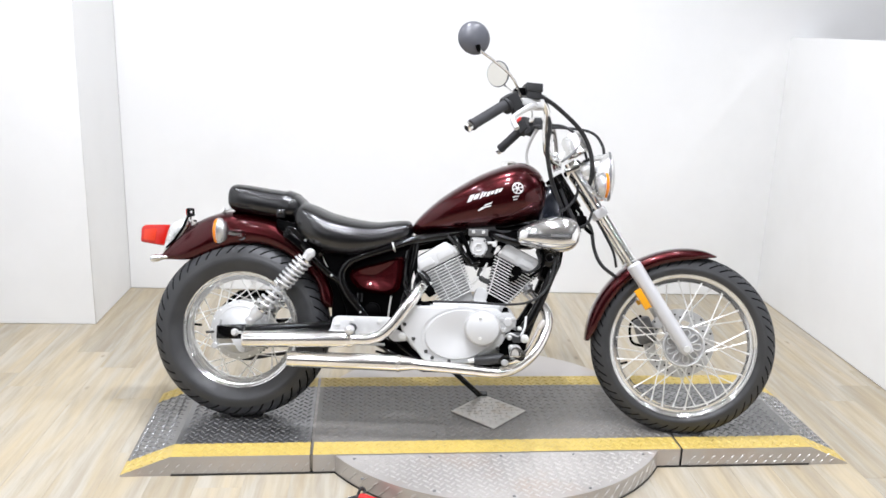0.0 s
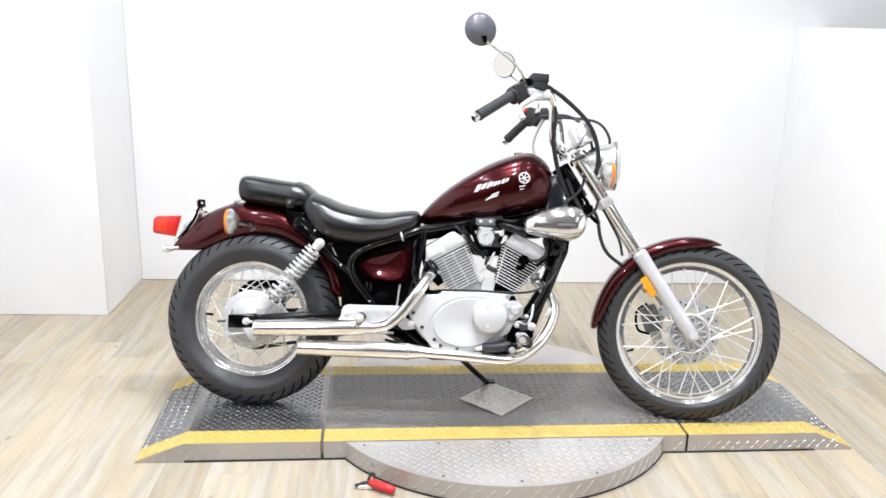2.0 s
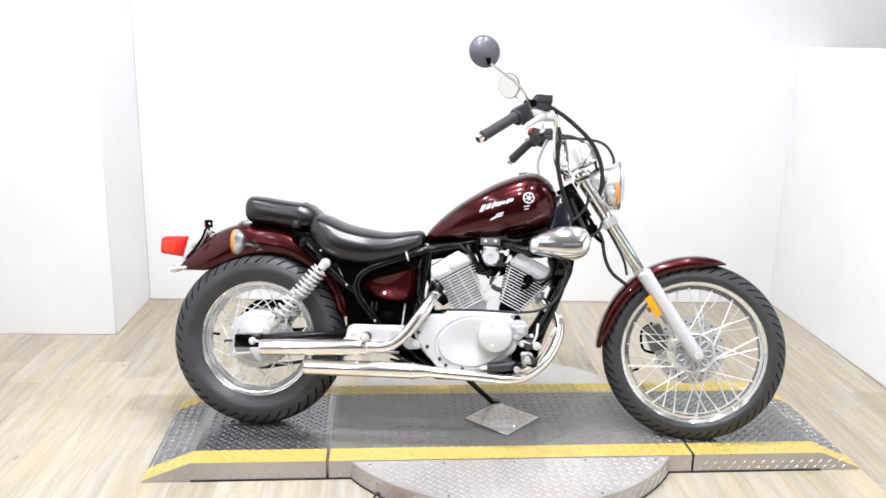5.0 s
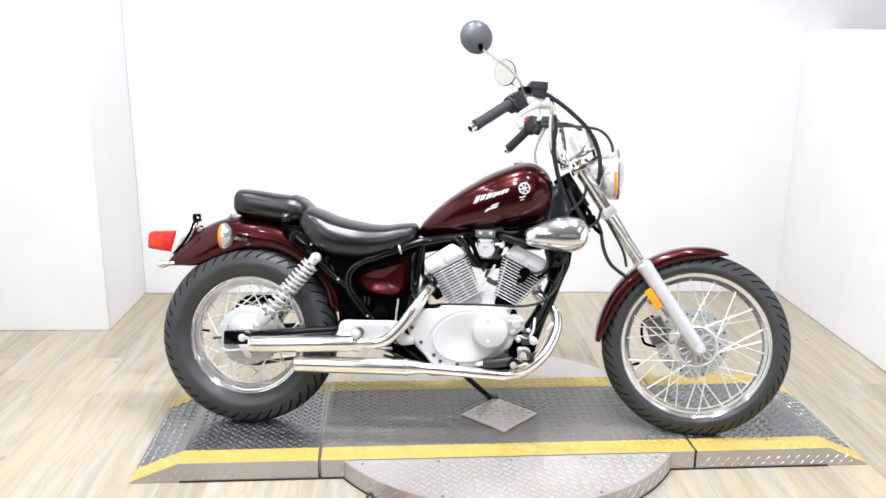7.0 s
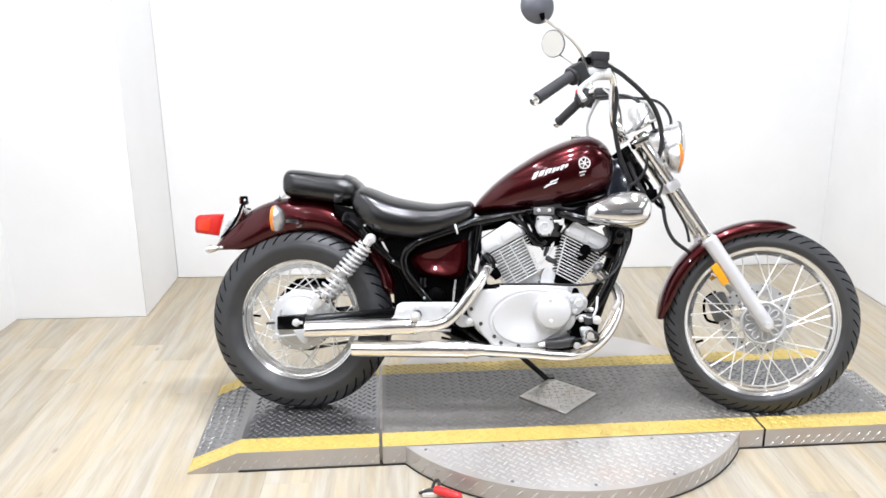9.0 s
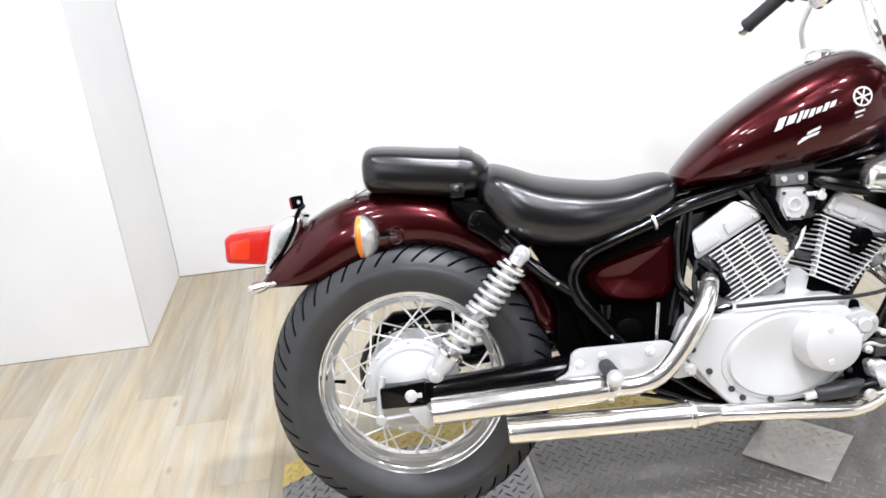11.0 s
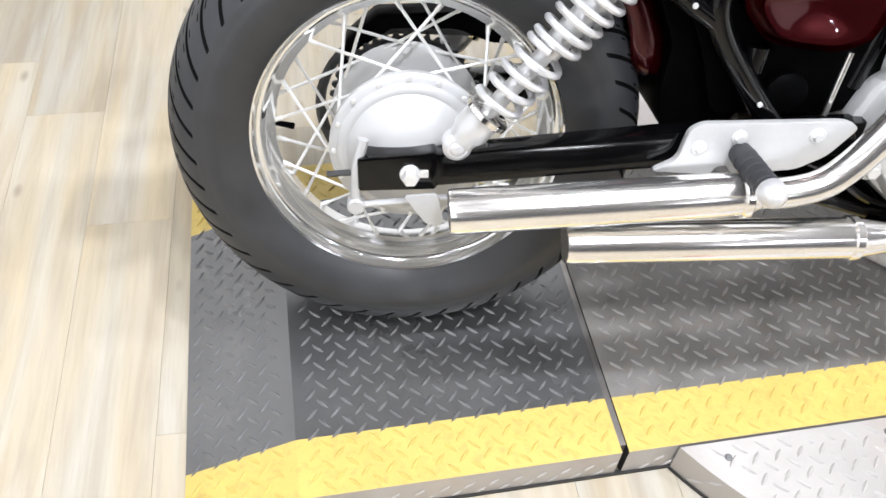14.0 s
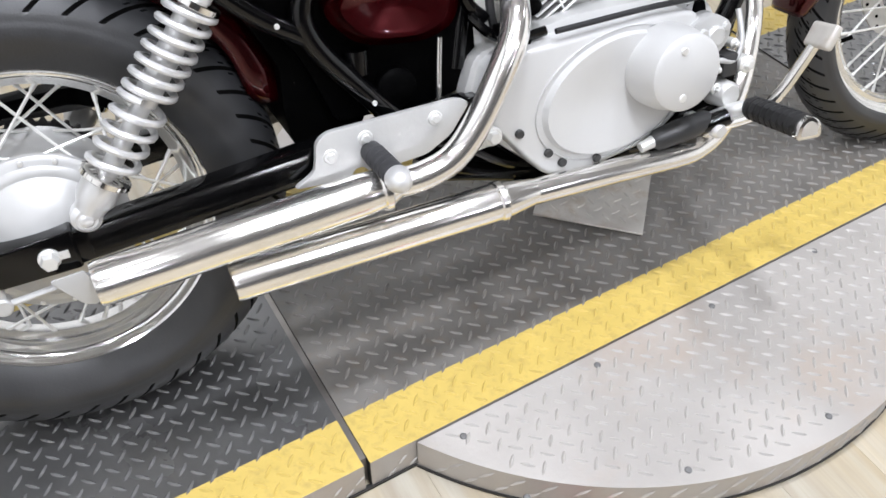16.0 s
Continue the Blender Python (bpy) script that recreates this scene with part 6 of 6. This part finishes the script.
# hexagonal carburettor cap under a studded bracket
hexcap = [(0.783, 0.629), (0.829, 0.626), (0.8375, 0.590), (0.823, 0.561), (0.788, 0.563), (0.777, 0.5925)]
carb = part("carburettor_cap", pillow(round_poly(hexcap, 0.005), -0.060, -0.092, 0.004, 3, 0.003), SILVER, bike, "silver hexagonal carburettor cap")
part("cap_rib", moved(lathe([(0.0105, -0.0965), (0.0125, -0.0975), (0.0145, -0.0965), (0.0125, -0.0930)], 24, True), Matrix.Translation((0.806, 0, 0.594))), SILVER, carb)
for bx, bz in ((0.785, 0.618), (0.826, 0.616), (0.792, 0.568), (0.820, 0.567)):
    part("cap_screw", bolt(bx, -0.092, bz, 0.0035, 0.004, six=False), DARKCAST, carb)
br = part("carburettor_bracket", box(0.772, 0.838, -0.086, -0.020, 0.632, 0.656, 0.004, 2), CALIPER, bike, "dark bracket over the carburettor")
for bx in (0.788, 0.822):
    part("stud", bolt(bx, -0.086, 0.646, 0.0065, 0.006), STEEL, br)
part("choke_lever", joined(tube([(0.838, -0.075, 0.610), (0.862, -0.085, 0.612), (0.870, -0.085, 0.628)], 0.005, 10), moved(puck(0.009, -0.098, -0.080, 0.002), Matrix.Translation((0.860, 0, 0.606)))), STEEL, bike, "small steel choke lever")
# air cleaner: dark lines drawn for the bands its chrome reflects
part("rim_bead", tube([(0.945, -0.134, 0.624), (0.985, -0.152, 0.610), (1.040, -0.162, 0.602), (1.095, -0.160, 0.606), (1.130, -0.146, 0.622)], 0.0022, 8), CALIPER, air, "dark line along the lower lip of the cover")
part("badge", box(1.040, 1.100, -0.1690, -0.1600, 0.634, 0.643, 0.001, 1), CALIPER, air, "dark strip along the middle of the chrome cover")
# small silver mark below the tank script and the flange along the tank's lower edge
for mx, mz, ml in ((0.806, 0.720, 0.034), (0.818, 0.730, 0.026), (0.800, 0.7135, 0.020)):
    bm = bmesh.new()
    bm.faces.new([bm.verts.new((mx + u * ml, -0.1290 - 0.0015 * u, mz + u * 0.010 + v)) for u, v in ((0, 0), (1, 0), (1.12, 0.0052), (0.12, 0.0052))])
    part("badge_mark", bm, DECAL, tank, "small silver mark")
# wiring between the neck and the fork
for pts, r, mt in (([(1.080, -0.060, 0.800), (1.105, -0.066, 0.742), (1.128, -0.066, 0.700), (1.150, -0.060, 0.655)], 0.0065, PLASTIC),
                   ([(1.069, -0.055, 0.718), (1.105, -0.072, 0.738), (1.132, -0.076, 0.776), (1.140, -0.070, 0.820)], 0.0050, PLASTIC),
                   ([(1.120, -0.050, 0.760), (1.152, -0.062, 0.720), (1.168, -0.062, 0.672), (1.196, -0.060, 0.648)], 0.0070, BLACKMATT),
                   ([(1.100, -0.062, 0.680), (1.140, -0.070, 0.668), (1.176, -0.066, 0.690), (1.190, -0.060, 0.724)], 0.0048, PLASTIC),
                   ([(1.010, -0.098, 0.600), (1.024, -0.104, 0.574), (1.016, -0.106, 0.531), (0.980, -0.104, 0.500)], 0.0048, BLACKMATT)):
    part("cable", tube(pts, r, 8), mt, bike, "black wiring lead")
part("wiring_block", box(1.138, 1.172, -0.070, -0.030, 0.668, 0.712, 0.006, 2), BLACKMATT, bike, "black connector block behind the fork")
part("cable_clip", moved(puck(0.013, -0.010, 0.010, 0.003), Matrix.Translation((1.021, -0.118, 0.940)) @ pose(0, 0, 0, 90)), PLASTIC, bike, "black cable clip on the handlebar")

# small fittings round the steering head
for pts, r, mt, lb in (([(0.990, -0.182, 1.098), (1.004, -0.176, 1.096), (1.012, -0.170, 1.090)], 0.0075, STEEL, "hose banjo fitting"),
                       ([(1.080, -0.050, 0.905), (1.092, -0.048, 0.925)], 0.0065, STEEL, "clamp bolt"),
                       ([(1.080, 0.010, 0.908), (1.092, 0.012, 0.928)], 0.0065, STEEL, "clamp bolt")):
    part("fitting", tube(pts, r, 10), mt, bike, lb)
for gy in (-1, 1):
    part("gauge_bracket", tube([(1.095, gy * 0.045, 0.902), (1.124, gy * 0.047, 0.928), (1.145, gy * 0.044, 0.958)], 0.0040, 8), CALIPER, bike, "dark wire bracket under the speedometer")
part("gauge_cable", tube([(1.146, 0.010, 0.905), (1.160, -0.020, 0.880), (1.172, -0.040, 0.820), (1.168, -0.050, 0.760)], 0.0038, 8), PLASTIC, bike, "black speedometer cable")
part("lamp_rim", moved(lathe([(0.0835, -0.030), (0.0850, -0.034), (0.0835, -0.038)], 48), Matrix.Translation((0.0, 0.0, 0.0)) @ STEER @ Matrix.Translation((1.214, 0, 0.850)) @ pose(0, 0, 0, 0, 0, 90)), CALIPER, bike, "dark line round the headlamp rim")

# ---- things on and by the walls ----
# a rim for each lamp, the added fill lamps included
for lx, ly, watts in LAMPS:
    fx = thing("ceiling_lamp", pose(lx, ly, CEIL), "round flush white ceiling lamp", "ceiling lamp", "ceiling lamps")
    part("rim", moved(lathe([(0.100, 0.0), (0.125, 0.0), (0.125, 0.055), (0.100, 0.055)], 40, True), pose(0, 0, -0.0555, 90)), CEILING, fx)

board = thing("wall_board", pose(LEFT_X + 0.055 - SPLAY * (RET_Y - 2.39), 2.39, 0.10, 0, 0, -4.5) @ pose(0, 0, 0, 0, -1.5), "white board in a dark grey frame on the white wall", "board")
BW, BH = 0.48, 1.75
for name, y0, y1, z0, z1 in (("frame_side", BW - 0.062, BW, 0, BH), ("frame_side", -BW, -BW + 0.062, 0, BH), ("frame_bottom", -BW + 0.062, BW - 0.062, 0, 0.062), ("frame_top", -BW + 0.062, BW - 0.062, BH - 0.062, BH)):
    part(name, box(0.004, 0.034, y0, y1, z0, z1, 0.004, 2), FRAMEGREY, board)
part("panel", box(0.006, 0.020, -BW + 0.062, BW - 0.062, 0.062, BH - 0.062), BOARD, board)

clamp = thing("toggle_clamp", pose(-0.243, 2.124, 0.0), "small steel toggle clamp with a red handle on the floor", "clamp")
part("handle", joined(tube([(-0.004, 0.004, 0.022), (0.004, 0.000, 0.022), (0.055, -0.028, 0.018), (0.066, -0.034, 0.0175), (0.071, -0.037, 0.0172)], [0.010, 0.013, 0.014, 0.0125, 0.007], 16, smooth=False)), REDPLASTIC, clamp, "red plastic grip")
part("base", box(-0.040, 0.004, -0.004, 0.022, 0.0005, 0.014, 0.002, 1), STEEL, clamp)
part("hook", tube([(-0.012, 0.018, 0.012), (-0.004, 0.026, 0.032), (0.004, 0.028, 0.038), (0.010, 0.024, 0.032), (0.006, 0.014, 0.018)], 0.0045, 8), DARKCAST, clamp)
part("link", tube([(-0.050, 0.004, 0.010), (-0.020, 0.006, 0.020), (0.000, 0.002, 0.022)], 0.005, 8), DARKCAST, clamp)

# ---- floor planks, last ----
PW, PL = 0.1445, 1.20
plank_meshes = {}


def plank_mesh(w, l):
    key = (round(w, 3), round(l, 3))
    if key not in plank_meshes:
        bm = box(-w / 2, w / 2, -l / 2, l / 2, -0.004, 0.0, 0.0004, 1)
        me = bpy.data.meshes.new("plank")
        bm.to_mesh(me)
        bm.free()
        me.materials.append(PLANK)
        plank_meshes[key] = me
    return plank_meshes[key]


rng = random.Random(5)
JOINTS = {0: 2.855, -1: 3.150, -2: 3.316}      # end joints of three planks; the rest fall by chance
col = math.floor((WX + 1.190) / PW)
x = -1.190 + col * PW
while x < RIGHT_X - 0.01:
    w = min(PW, RIGHT_X - x)
    y = FRONT_Y - (rng.random() * PL if col not in JOINTS else PL - (JOINTS[col] - FRONT_Y) % PL)
    col += 1
    while y < BACK_Y:
        a, b = max(y, FRONT_Y), min(y + PL, BACK_Y)
        if b - a > 0.02:
            ob = new("plank", plank_mesh(w - 0.0003, b - a - 0.0003))
            ob.location = (x + w / 2, (a + b) / 2, 0)
            ob.parent = floor
        y += PL
    x += PW
